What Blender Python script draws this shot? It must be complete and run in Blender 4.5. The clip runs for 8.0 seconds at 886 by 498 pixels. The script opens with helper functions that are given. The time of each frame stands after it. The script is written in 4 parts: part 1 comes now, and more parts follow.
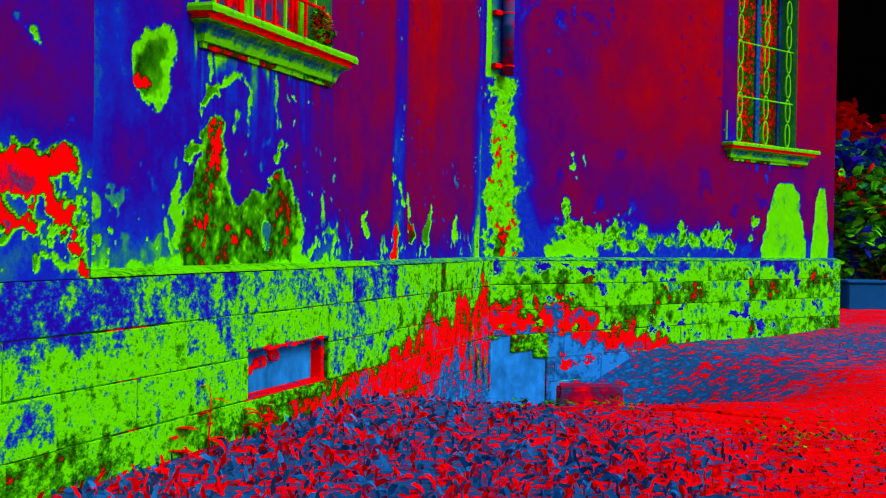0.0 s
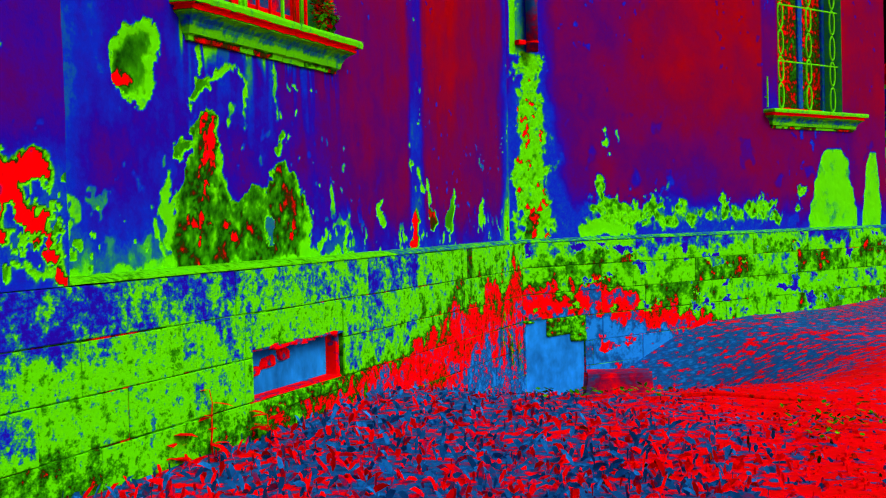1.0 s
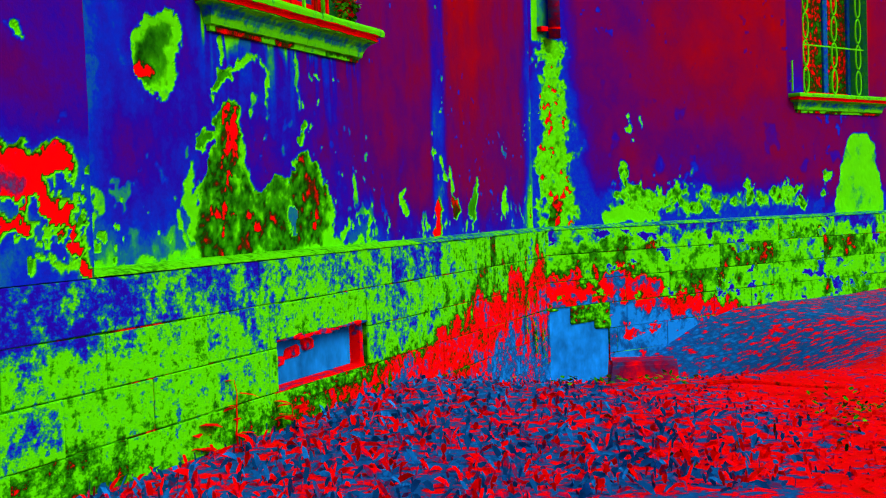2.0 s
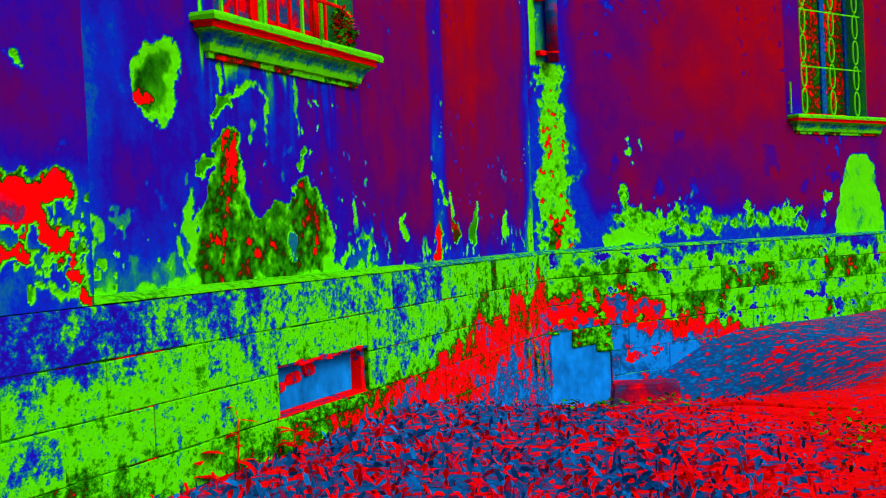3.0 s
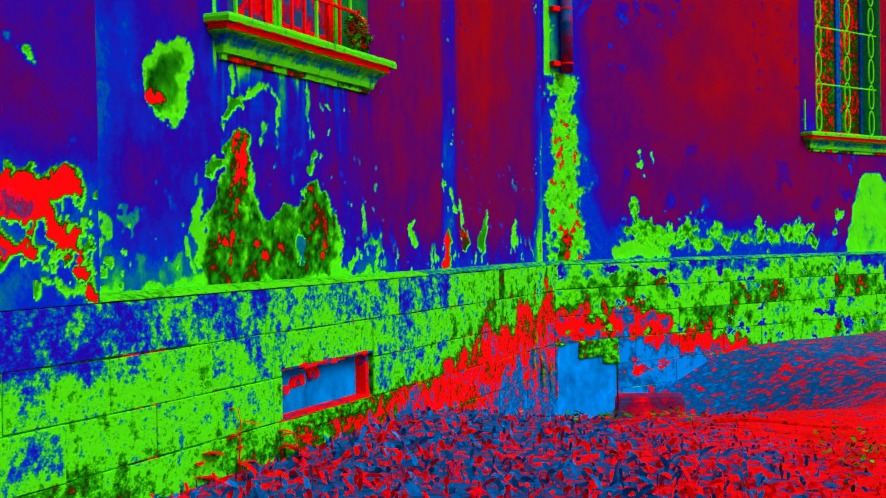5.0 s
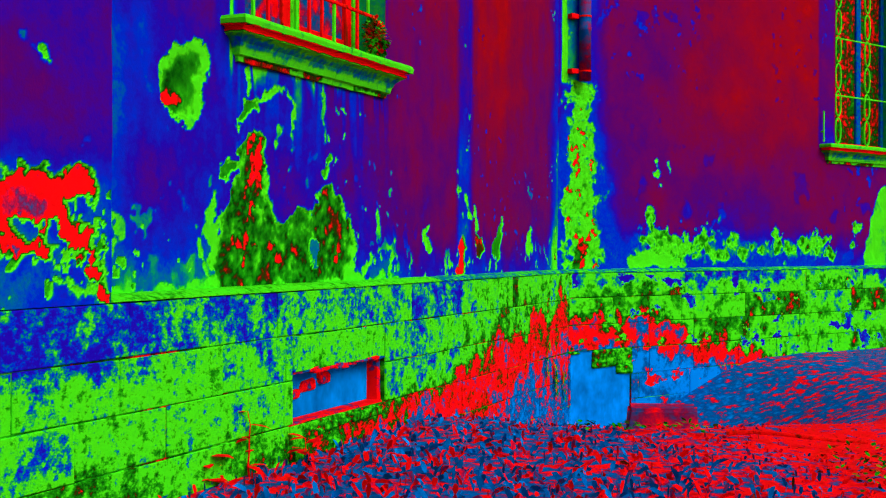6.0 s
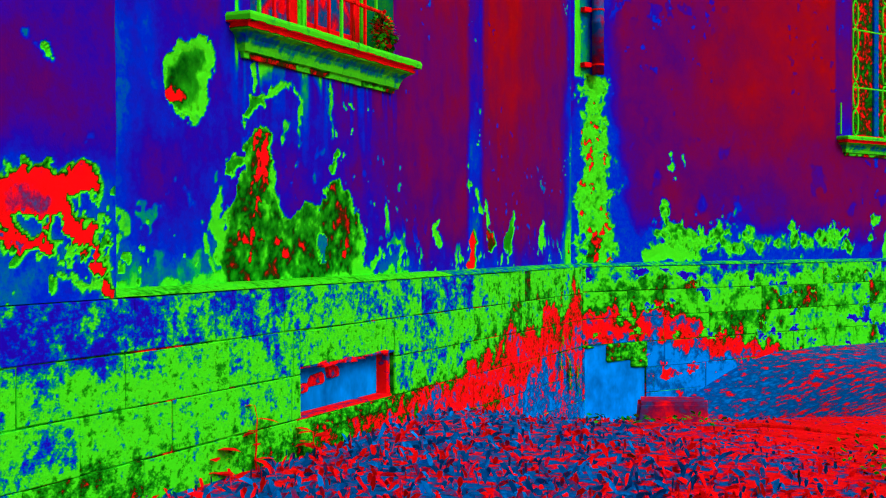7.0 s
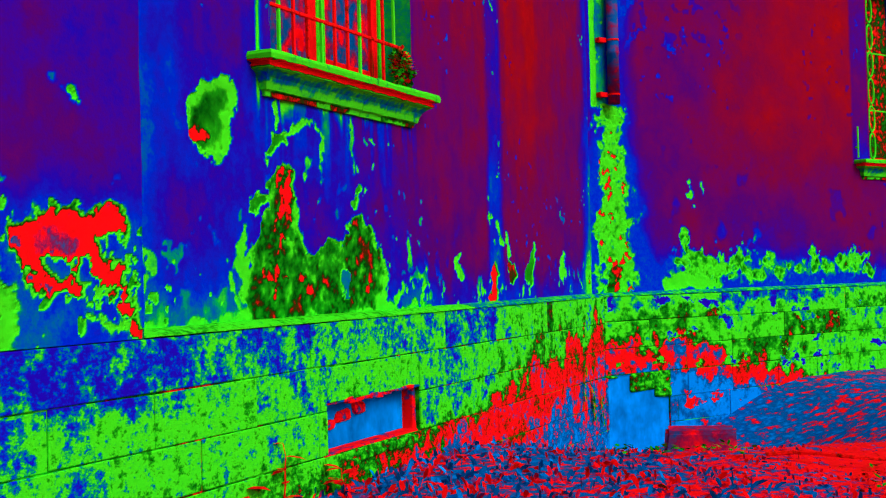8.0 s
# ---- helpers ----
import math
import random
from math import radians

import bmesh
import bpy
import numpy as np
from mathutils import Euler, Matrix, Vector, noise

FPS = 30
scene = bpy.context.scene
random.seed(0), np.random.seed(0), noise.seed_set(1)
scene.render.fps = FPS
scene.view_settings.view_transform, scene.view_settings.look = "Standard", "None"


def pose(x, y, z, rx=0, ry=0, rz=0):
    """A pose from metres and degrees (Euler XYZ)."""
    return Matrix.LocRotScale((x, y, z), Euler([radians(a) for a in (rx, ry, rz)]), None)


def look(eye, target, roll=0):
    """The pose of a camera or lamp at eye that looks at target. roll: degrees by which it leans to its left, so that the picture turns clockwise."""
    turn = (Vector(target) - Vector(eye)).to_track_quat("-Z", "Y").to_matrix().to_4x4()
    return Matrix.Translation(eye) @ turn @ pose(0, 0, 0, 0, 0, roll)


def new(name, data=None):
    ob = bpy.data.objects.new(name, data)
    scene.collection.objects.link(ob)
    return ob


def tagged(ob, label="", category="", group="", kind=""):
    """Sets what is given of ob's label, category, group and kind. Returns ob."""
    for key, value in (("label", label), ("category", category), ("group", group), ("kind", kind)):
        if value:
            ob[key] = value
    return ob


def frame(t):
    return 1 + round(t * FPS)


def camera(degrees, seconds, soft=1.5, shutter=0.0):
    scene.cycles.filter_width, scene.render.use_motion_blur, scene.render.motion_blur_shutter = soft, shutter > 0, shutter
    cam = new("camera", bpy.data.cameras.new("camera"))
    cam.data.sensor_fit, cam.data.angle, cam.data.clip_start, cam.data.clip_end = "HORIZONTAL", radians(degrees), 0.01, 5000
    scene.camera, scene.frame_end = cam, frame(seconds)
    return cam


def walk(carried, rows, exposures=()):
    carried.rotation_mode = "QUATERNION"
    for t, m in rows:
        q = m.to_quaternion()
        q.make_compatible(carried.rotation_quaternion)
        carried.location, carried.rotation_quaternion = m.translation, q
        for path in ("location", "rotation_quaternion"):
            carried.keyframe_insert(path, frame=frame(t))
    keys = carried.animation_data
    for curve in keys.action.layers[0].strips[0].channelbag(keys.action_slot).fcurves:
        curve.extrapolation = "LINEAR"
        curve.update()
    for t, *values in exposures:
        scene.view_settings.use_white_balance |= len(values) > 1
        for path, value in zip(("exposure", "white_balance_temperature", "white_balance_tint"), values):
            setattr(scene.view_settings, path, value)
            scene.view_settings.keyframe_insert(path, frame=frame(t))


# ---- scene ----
cam = camera(40.9, 8.0, soft=1.2)
PATH = [
    (0, (-0.362, -0.346, 1.533), (-0.188, 1.646, 1.516), 1.0),
    (0.2, (-0.243, -0.267, 1.591), (-0.122, 1.73, 1.561), 2.1),
    (0.3, (-0.234, -0.21, 1.612), (-0.078, 1.784, 1.582), 2.2),
    (0.5, (-0.186, -0.17, 1.601), (0.007, 1.82, 1.582), -0.1),
    (0.8, (-0.105, -0.146, 1.589), (0.014, 1.85, 1.555), -0.7),
    (1, (-0.08, -0.123, 1.574), (-0.011, 1.875, 1.523), -1.4),
    (1.5, (-0.08, -0.111, 1.584), (-0.049, 1.887, 1.505), -1.6),
    (3, (-0.076, -0.104, 1.58), (-0.047, 1.895, 1.55), -2.4),
    (3.5, (-0.059, -0.123, 1.58), (-0.026, 1.877, 1.572), -1.8),
    (4, (-0.056, -0.107, 1.575), (-0.041, 1.893, 1.575), -1.3),
    (4.5, (-0.058, -0.112, 1.577), (-0.041, 1.888, 1.557), -1.2),
    (6, (-0.047, -0.08, 1.577), (-0.063, 1.92, 1.571), 0.2),
    (6.5, (-0.005, -0.086, 1.581), (-0.024, 1.914, 1.564), 0.3),
    (7, (0.039, -0.096, 1.572), (-0.018, 1.903, 1.558), -0.1),
    (7.5, (0.006, -0.102, 1.577), (-0.061, 1.897, 1.592), -2.1),
    (8, (-0.008, -0.091, 1.573), (-0.088, 1.906, 1.615), -1.4),
]
walk(cam, [(t, look(eye, target, roll)) for t, eye, target, roll in PATH], exposures=[(0.0, -0.05, 6900, 20), (1.5, -0.02, 6700, 16), (3.5, 0.0, 6500, 12), (8.0, 0.0, 5800, 9)])

# ---- world, sun ----
world = bpy.data.worlds.new("overcast_sky")
scene.world = world
world.use_nodes = True
wn = world.node_tree.nodes
sky = wn.new("ShaderNodeTexSky")
sky.sky_type = "NISHITA"
sky.sun_disc = False
sky.sun_elevation = radians(42)
sky.sun_rotation = radians(129)
sky.air_density = 1.0
sky.dust_density = 4.0
wn["Background"].inputs["Strength"].default_value = 0.13
world.node_tree.links.new(sky.outputs[0], wn["Background"].inputs[0])
sun = new("sun", bpy.data.lights.new("sun", "SUN"))
sun.data.energy = 1.7
sun.data.angle = radians(45)
sun.data.color = (1.0, 0.95, 0.86)
sun.matrix_world = look((6.6, -5.4, 7.6), (0.0, 0.0, 0.0))

# ---- plan: two walls that meet at an inward corner ----
P0 = Vector((-1.303, 4.30, 0.0))
HEAD_A, HEAD_B = 23.4, 52.0
DA = Vector((math.sin(radians(HEAD_A)), math.cos(radians(HEAD_A)), 0))
NA = Vector((DA.y, -DA.x, 0))
DB = Vector((math.sin(radians(HEAD_B)), math.cos(radians(HEAD_B)), 0))
NB = Vector((DB.y, -DB.x, 0))
LEN_A, LEN_B = 5.48, 5.72
C0 = P0 + DA * LEN_A
LEDGE = 1.36          # top of the stone base
GROUND = 0.57
TOP = 4.6             # top of the walls, out of view
SETBACK = 0.10


def on_a(u, n, z):
    return P0 + DA * u + NA * n + Vector((0, 0, z))


def on_b(u, n, z):
    return C0 + DB * u + NB * n + Vector((0, 0, z))


# ---- noise on arrays ----
def vnoise(x, y, seed=0):
    xi, yi = np.floor(x), np.floor(y)
    xf, yf = x - xi, y - yi
    xf, yf = xf * xf * (3 - 2 * xf), yf * yf * (3 - 2 * yf)

    def h(a, b):
        v = np.sin(a * 127.1 + b * 311.7 + seed * 74.7) * 43758.5453
        return v - np.floor(v)
    return (h(xi, yi) * (1 - xf) + h(xi + 1, yi) * xf) * (1 - yf) + (h(xi, yi + 1) * (1 - xf) + h(xi + 1, yi + 1) * xf) * yf


def fbm(x, y, seed=0, octaves=4):
    s, a, t = 0, 0.5, 0
    for i in range(octaves):
        c, d = math.cos(0.6 + i * 0.9), math.sin(0.6 + i * 0.9)
        s = s + a * vnoise((x * c - y * d) * 2 ** i, (x * d + y * c) * 2 ** i, seed + i * 13)
        t += a
        a *= 0.55
    return s / t


def smooth(a, b, x):
    t = np.clip((x - a) / (b - a), 0, 1)
    return t * t * (3 - 2 * t)


# ---- materials ----
# false-colour scale for all surfaces: brightness, shading included, dark (0) to light (1)
SCALE = [(0.00, (0, 150, 255)), (0.13, (0, 85, 155)), (0.175, (8, 75, 140)), (0.195, (120, 20, 75)), (0.22, (250, 0, 5)), (0.31, (235, 5, 0)),
         (0.345, (70, 25, 0)), (0.37, (0, 58, 0)), (0.45, (35, 150, 0)), (0.50, (78, 228, 0)), (0.57, (72, 220, 5)), (0.595, (30, 165, 60)),
         (0.62, (5, 105, 135)), (0.655, (0, 40, 200)), (0.70, (30, 5, 170)), (0.76, (75, 0, 110)), (0.84, (112, 0, 55)),
         (0.91, (142, 0, 14)), (1.00, (178, 0, 0))]


def lin(c):
    return tuple((v / 255 / 12.92 if v / 255 <= 0.04045 else ((v / 255 + 0.055) / 1.055) ** 2.4) for v in c)


class Mat:
    """A node material with short ways to chain maths."""

    def __init__(self, name, rough=0.9, bump=0.0):
        self.m = bpy.data.materials.new(name)
        self.m.use_nodes = True
        self.t = self.m.node_tree
        self.b = self.t.nodes["Principled BSDF"]
        self.b.inputs["Roughness"].default_value = rough
        self.b.inputs["Specular IOR Level"].default_value = 0.03
        self.geo = self.t.nodes.new("ShaderNodeNewGeometry")

    def put(self, sock, v):
        if isinstance(v, (int, float)):
            sock.default_value = v
        else:
            self.t.links.new(v, sock)

    def math(self, op, a, b=0.0, clamp=False):
        n = self.t.nodes.new("ShaderNodeMath")
        n.operation, n.use_clamp = op, clamp
        self.put(n.inputs[0], a)
        self.put(n.inputs[1], b)
        return n.outputs[0]

    def add(self, a, b):
        return self.math("ADD", a, b)

    def mul(self, a, b):
        return self.math("MULTIPLY", a, b)

    def dot(self, v, axis):
        n = self.t.nodes.new("ShaderNodeVectorMath")
        n.operation = "DOT_PRODUCT"
        self.put(n.inputs[0], v)
        n.inputs[1].default_value = axis
        return n.outputs["Value"]

    def step(self, x, a, b):
        n = self.t.nodes.new("ShaderNodeMapRange")
        n.interpolation_type = "SMOOTHSTEP"
        self.put(n.inputs[0], x)
        n.inputs[1].default_value, n.inputs[2].default_value = a, b
        return n.outputs[0]

    def noise(self, scale, detail=4.0, rough=0.55, stretch=None, where=None):
        n = self.t.nodes.new("ShaderNodeTexNoise")
        n.inputs["Scale"].default_value, n.inputs["Detail"].default_value, n.inputs["Roughness"].default_value = scale, detail, rough
        src = where or self.geo.outputs["Position"]
        if stretch:
            v = self.t.nodes.new("ShaderNodeVectorMath")
            v.operation = "MULTIPLY"
            self.t.links.new(src, v.inputs[0])
            v.inputs[1].default_value = stretch
            src = v.outputs[0]
        self.t.links.new(src, n.inputs["Vector"])
        return self.math("SUBTRACT", n.outputs[0], 0.5)

    def rand(self):
        n = self.t.nodes.new("ShaderNodeObjectInfo")
        return self.math("SUBTRACT", n.outputs["Random"], 0.5)

    def island(self):
        return self.math("SUBTRACT", self.geo.outputs["Random Per Island"], 0.5)

    def attr(self, name):
        n = self.t.nodes.new("ShaderNodeAttribute")
        n.attribute_name = name
        return n.outputs["Fac"]

    def finish(self, tone, bump=None, depth=0.01, leaf=0.0):
        r = self.t.nodes.new("ShaderNodeValToRGB")
        e = r.color_ramp.elements
        while len(e) < len(SCALE):
            e.new(1.0)
        for el, (p, c) in zip(e, SCALE):
            el.position, el.color = p, (*lin(c), 1)
        self.put(r.inputs[0], tone)
        self.t.links.new(r.outputs[0], self.b.inputs["Base Color"])
        if leaf:
            thin, mix = self.t.nodes.new("ShaderNodeBsdfTranslucent"), self.t.nodes.new("ShaderNodeMixShader")
            mix.inputs[0].default_value = leaf
            self.t.links.new(r.outputs[0], thin.inputs[0])
            self.t.links.new(self.b.outputs[0], mix.inputs[1])
            self.t.links.new(thin.outputs[0], mix.inputs[2])
            self.t.links.new(mix.outputs[0], self.t.nodes["Material Output"].inputs[0])
        if bump is not None:
            n = self.t.nodes.new("ShaderNodeBump")
            n.inputs["Strength"].default_value, n.inputs["Distance"].default_value = 0.6, depth
            self.put(n.inputs["Height"], bump)
            self.t.links.new(n.outputs[0], self.b.inputs["Normal"])
        return self.m


def tone_mat(name, base, grain, big=0.0, small=30.0, large=3.0, rand=0.0, island=0.0, rough=0.9, depth=0.006, stretch=None, leaf=0.0):
    m = Mat(name, rough)
    g = m.noise(small, 5.0, 0.6, stretch)
    t = m.add(base, m.mul(g, grain))
    if big:
        t = m.add(t, m.mul(m.noise(large, 3.0), big))
    if rand:
        t = m.add(t, m.mul(m.rand(), rand))
    if island:
        t = m.add(t, m.mul(m.island(), island))
    return m.finish(t, g, depth, leaf)


def plaster_mat():
    m = Mat("weathered_plaster", 0.92)
    t = m.attr("plaster_tone")
    fine = m.noise(22, 4, 0.6)
    t = m.add(t, m.mul(fine, 0.06))
    t = m.add(t, m.mul(m.noise(70, 3, 0.6), 0.045))
    return m.finish(t, m.add(m.mul(fine, 0.7), m.mul(m.noise(140, 2), 0.5)), 0.006)


def stone_mat():
    """Limestone: green growth, lighter upper courses, damp and painted shade out of the corner."""
    m = Mat("weathered_limestone", 0.95)
    p = m.geo.outputs["Position"]
    z = m.dot(p, (0, 0, 1))
    ua = m.add(m.dot(p, DA), -P0.dot(DA))
    ub = m.add(m.dot(p, DB), -C0.dot(DB))
    blotch = m.noise(5.0, 3, 0.55)
    drip = m.noise(9.5, 4, 0.62, (1.0, 1.0, 0.85))
    grit = m.noise(25, 4, 0.66, (1.0, 1.0, 1.4))
    speck = m.noise(75, 2, 0.6, (1.0, 1.0, 1.6))
    near_b = m.step(m.add(ub, m.mul(drip, 0.15)), -0.03, 0.05)
    inside = m.math("SUBTRACT", 1.0, near_b)
    # first wall
    a = m.add(0.548, m.mul(blotch, 0.24))
    a = m.add(a, m.mul(drip, 0.40))
    a = m.add(a, m.mul(grit, 0.40))
    a = m.add(a, m.mul(speck, 0.13))
    a = m.add(a, m.mul(m.rand(), 0.08))
    top = m.mul(m.step(z, 1.12, 1.18), m.step(ua, 3.9, 3.3))
    a = m.add(a, m.mul(m.mul(top, m.step(ua, 0.2, 0.9)), 0.068))
    a = m.add(a, m.mul(m.mul(m.step(m.add(z, m.mul(blotch, 0.4)), 0.95, 1.12), m.step(m.add(ua, blotch), 0.9, -0.1)), 0.085))
    a = m.add(a, m.mul(m.mul(m.step(m.add(z, m.mul(drip, 0.3)), 0.84, 0.64), m.step(ua, 3.4, 2.6)), -0.085))
    fringe = m.add(m.add(z, m.mul(ua, -0.19)), m.add(m.mul(blotch, 0.45), m.mul(drip, 0.35)))
    a = m.add(a, m.mul(m.step(fringe, 0.42, 0.16), -0.10))
    a = m.add(a, m.mul(m.step(fringe, 0.19, 0.09), -0.15))
    a = m.add(a, m.mul(m.step(fringe, -0.05, -0.30), -0.14))
    # second wall
    b = m.add(0.466, m.mul(blotch, 0.50))
    b = m.add(b, m.mul(drip, 0.34))
    b = m.add(b, m.mul(grit, 0.24))
    b = m.add(b, m.mul(m.rand(), 0.13))
    b = m.add(b, m.mul(m.step(m.add(z, m.mul(blotch, 0.25)), 1.10, 1.24), 0.055))
    b = m.add(b, m.mul(m.step(m.add(z, m.mul(drip, 0.25)), 1.22, 1.31), 0.095))
    b = m.add(b, m.mul(m.step(m.noise(3.4, 4, 0.6, (1.0, 1.0, 1.7)), 0.095, 0.12), 0.19))
    foot = m.add(m.add(z, m.mul(m.math("MAXIMUM", m.add(ub, -0.85), 0.0), 0.26)), m.add(m.mul(blotch, 0.40), m.mul(drip, 0.30)))
    b = m.add(b, m.mul(m.step(foot, 1.09, 1.02), -0.075))
    b = m.add(b, m.mul(m.step(foot, 1.02, 0.94), -0.155))
    # damp foot, with the deep shade of the hollow put into its colour
    wet_shade = m.add(foot, m.mul(blotch, -0.2))
    b = m.add(b, m.mul(m.mul(m.step(wet_shade, 0.82, 0.66), m.step(ub, 3.2, 1.9)), -0.175))
    t = m.add(m.mul(a, inside), m.mul(b, near_b))
    t = m.math("MINIMUM", m.math("MAXIMUM", t, 0.05), 0.70)
    return m.finish(t, m.add(m.mul(blotch, 0.5), m.mul(grit, 0.8)), 0.007)


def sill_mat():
    """Pale moulded stone, with the shadows of its grooves and underside painted on."""
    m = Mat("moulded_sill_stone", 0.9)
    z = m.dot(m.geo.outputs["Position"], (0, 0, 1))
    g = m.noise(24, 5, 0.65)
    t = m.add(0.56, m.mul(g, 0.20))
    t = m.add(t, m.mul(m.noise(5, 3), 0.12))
    # shadow lines set by height, with a slightly lighter band between them
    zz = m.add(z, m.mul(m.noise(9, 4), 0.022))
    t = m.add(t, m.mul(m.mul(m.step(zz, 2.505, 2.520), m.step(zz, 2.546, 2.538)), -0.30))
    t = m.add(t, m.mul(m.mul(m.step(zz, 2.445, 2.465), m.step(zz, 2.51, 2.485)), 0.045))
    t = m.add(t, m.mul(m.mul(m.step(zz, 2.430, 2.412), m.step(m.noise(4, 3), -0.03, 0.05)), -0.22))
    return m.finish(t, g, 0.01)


def turf_mat(name, base, small, amp, island):
    m = Mat(name, 0.95)
    p = m.geo.outputs["Position"]
    ub = m.add(m.dot(p, DB), -C0.dot(DB))
    nb = m.add(m.dot(p, NB), -C0.dot(NB))
    x, y = m.dot(p, (1, 0, 0)), m.dot(p, (0, 1, 0))
    g = m.noise(small, 4, 0.6)
    t = m.add(base, m.mul(g, amp))
    patchy = m.noise(1.6, 3)
    t = m.add(t, m.mul(patchy, 0.10))
    # shade of the hollow along the foot of the wall, painted into the turf
    t = m.add(t, m.mul(m.mul(m.step(m.add(nb, m.mul(patchy, 1.4)), 2.5, 1.1), m.step(ub, 5.6, 3.2)), -0.02))
    # redder mown grass away from the wall
    t = m.add(t, m.mul(m.mul(m.step(m.add(x, m.mul(patchy, 1.2)), 0.7, 1.8), m.step(nb, 1.9, 3.0)), 0.07))
    t = m.add(t, m.mul(m.step(y, 11.5, 15), 0.05))
    if island:
        t = m.add(t, m.mul(m.island(), island))
    t = m.math("MINIMUM", m.math("MAXIMUM", t, 0.02), 0.37)
    return m.finish(t, g, 0.01, 0.12 if island else 0.0)


PLASTER = plaster_mat()
STONE = stone_mat()
LEDGE_STONE = tone_mat("mossy_ledge", 0.50, 0.34, 0.12, 28, 4)
LEDGE_PALE = tone_mat("bleached_ledge", 0.60, 0.30, 0.16, 24, 3)
JOINT = tone_mat("dark_mortar", 0.40, 0.34, 0.45, 16, 2.2)
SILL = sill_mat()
DULL_RED = tone_mat("dull_red_brown", 0.31, 0.16, 0.05, 30, 6)
RECESS_SHADE = tone_mat("reddish_recess_shade", 0.225, 0.26, 0.20, 22, 6)
IRON = tone_mat("rusted_iron", 0.52, 0.20, 0.0, 40, 6, rough=0.6)
# shade of the open vents as a surface colour
VOID_SHADE = tone_mat("vent_void_shade", 0.06, 0.10, 0.26, 20, 5, stretch=(1, 1, 0.5))
WOOD = tone_mat("shutter_wood", 0.215, 0.24, 0.14, 14, 4, rand=0.16, stretch=(1, 1, 0.15))
SOIL = turf_mat("turf_soil", 0.182, 12, 0.46, 0)
GRASS = turf_mat("grass_blades", 0.180, 7, 0.40, 0.19)
LITTER = tone_mat("dry_leaf_litter", 0.40, 0.16, 0, 20, 3, island=0.12)
STEM = tone_mat("dry_pale_stem", 0.42, 0.3, 0, 20, 3)
CLUMP = tone_mat("dark_dry_weeds", 0.385, 0.2, 0.1, 18, 5, island=0.26, leaf=0.15)
BROKEN = tone_mat("broken_mossy_stone", 0.43, 0.60, 0.2, 22, 5)
WEED = tone_mat("weed_leaves", 0.27, 0.1, 0, 20, 3, island=0.08, leaf=0.15)
BUSH = tone_mat("bush_leaves", 0.42, 0.2, 0.80, 6, 1.3, island=0.30, leaf=0.05)
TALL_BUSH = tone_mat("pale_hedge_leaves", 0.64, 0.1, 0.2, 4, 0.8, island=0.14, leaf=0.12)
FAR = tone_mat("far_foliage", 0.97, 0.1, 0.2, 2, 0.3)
GLASS = tone_mat("dusty_window_glass", 0.19, 0.26, 0.10, 7, 3, rough=0.3)
LACE = tone_mat("mottled_dusty_glass", 0.352, 0.34, 0.14, 20, 5, rough=0.5)
PALE_FRAME = tone_mat("pale_weathered_frame", 0.635, 0.14, 0, 25, 4)
SLAB = tone_mat("dull_purple_red", 0.200, 0.10, 0.05, 14, 4)
FRAME = tone_mat("old_window_frame", 0.50, 0.18, 0, 25, 4)
PIPE_MAT = tone_mat("painted_zinc_pipe", 0.185, 0.10, 0.06, 12, 3, rough=0.6)
TROUGH = tone_mat("dark_trough_stone", 0.14, 0.07, 0.03, 12, 3)
BLACK = Mat("black_sky_backdrop")
BLACK.b.inputs["Base Color"].default_value = (0, 0, 0, 1)
BLACK = BLACK.m


# ---- mesh helpers ----
def mesh_ob(name, bm, material, parent=None, label=""):
    me = bpy.data.meshes.new(name)
    bm.normal_update()
    bm.to_mesh(me)
    bm.free()
    me.materials.append(material)
    ob = new(name, me)
    if parent:
        ob.parent = parent
    if label:
        tagged(ob, label)
    return ob


def part(name, bm, material, parent, label=""):
    return mesh_ob(name, bm, material, parent, label)


def empty(name, at=(0, 0, 0)):
    """The top of a thing; its parts hold world places."""
    return new(name)


def box(bm, place, u0, u1, n0, n1, z0, z1, bevel=0.0, rough=0.0, rng=None):
    vs = [bm.verts.new(place(u, n, z)) for u in (u0, u1) for n in (n0, n1) for z in (z0, z1)]
    if rough and rng:
        for v in vs:
            v.co += Vector((rng.uniform(-1, 1), rng.uniform(-1, 1), rng.uniform(-1, 1))) * rough
    fs = [bm.faces.new([vs[i] for i in q]) for q in ((0, 1, 3, 2), (4, 6, 7, 5), (0, 4, 5, 1), (2, 3, 7, 6), (0, 2, 6, 4), (1, 5, 7, 3))]
    bmesh.ops.recalc_face_normals(bm, faces=fs)
    if bevel:
        es = list({e for f in fs for e in f.edges})
        bmesh.ops.bevel(bm, geom=es, offset=bevel, segments=1, affect="EDGES")
    return vs


def boxed(name, material, parent, place, dims, bevel=0.004, label="", rough=0.0, rng=None):
    bm = bmesh.new()
    box(bm, place, *dims, bevel=bevel, rough=rough, rng=rng)
    return part(name, bm, material, parent, label)


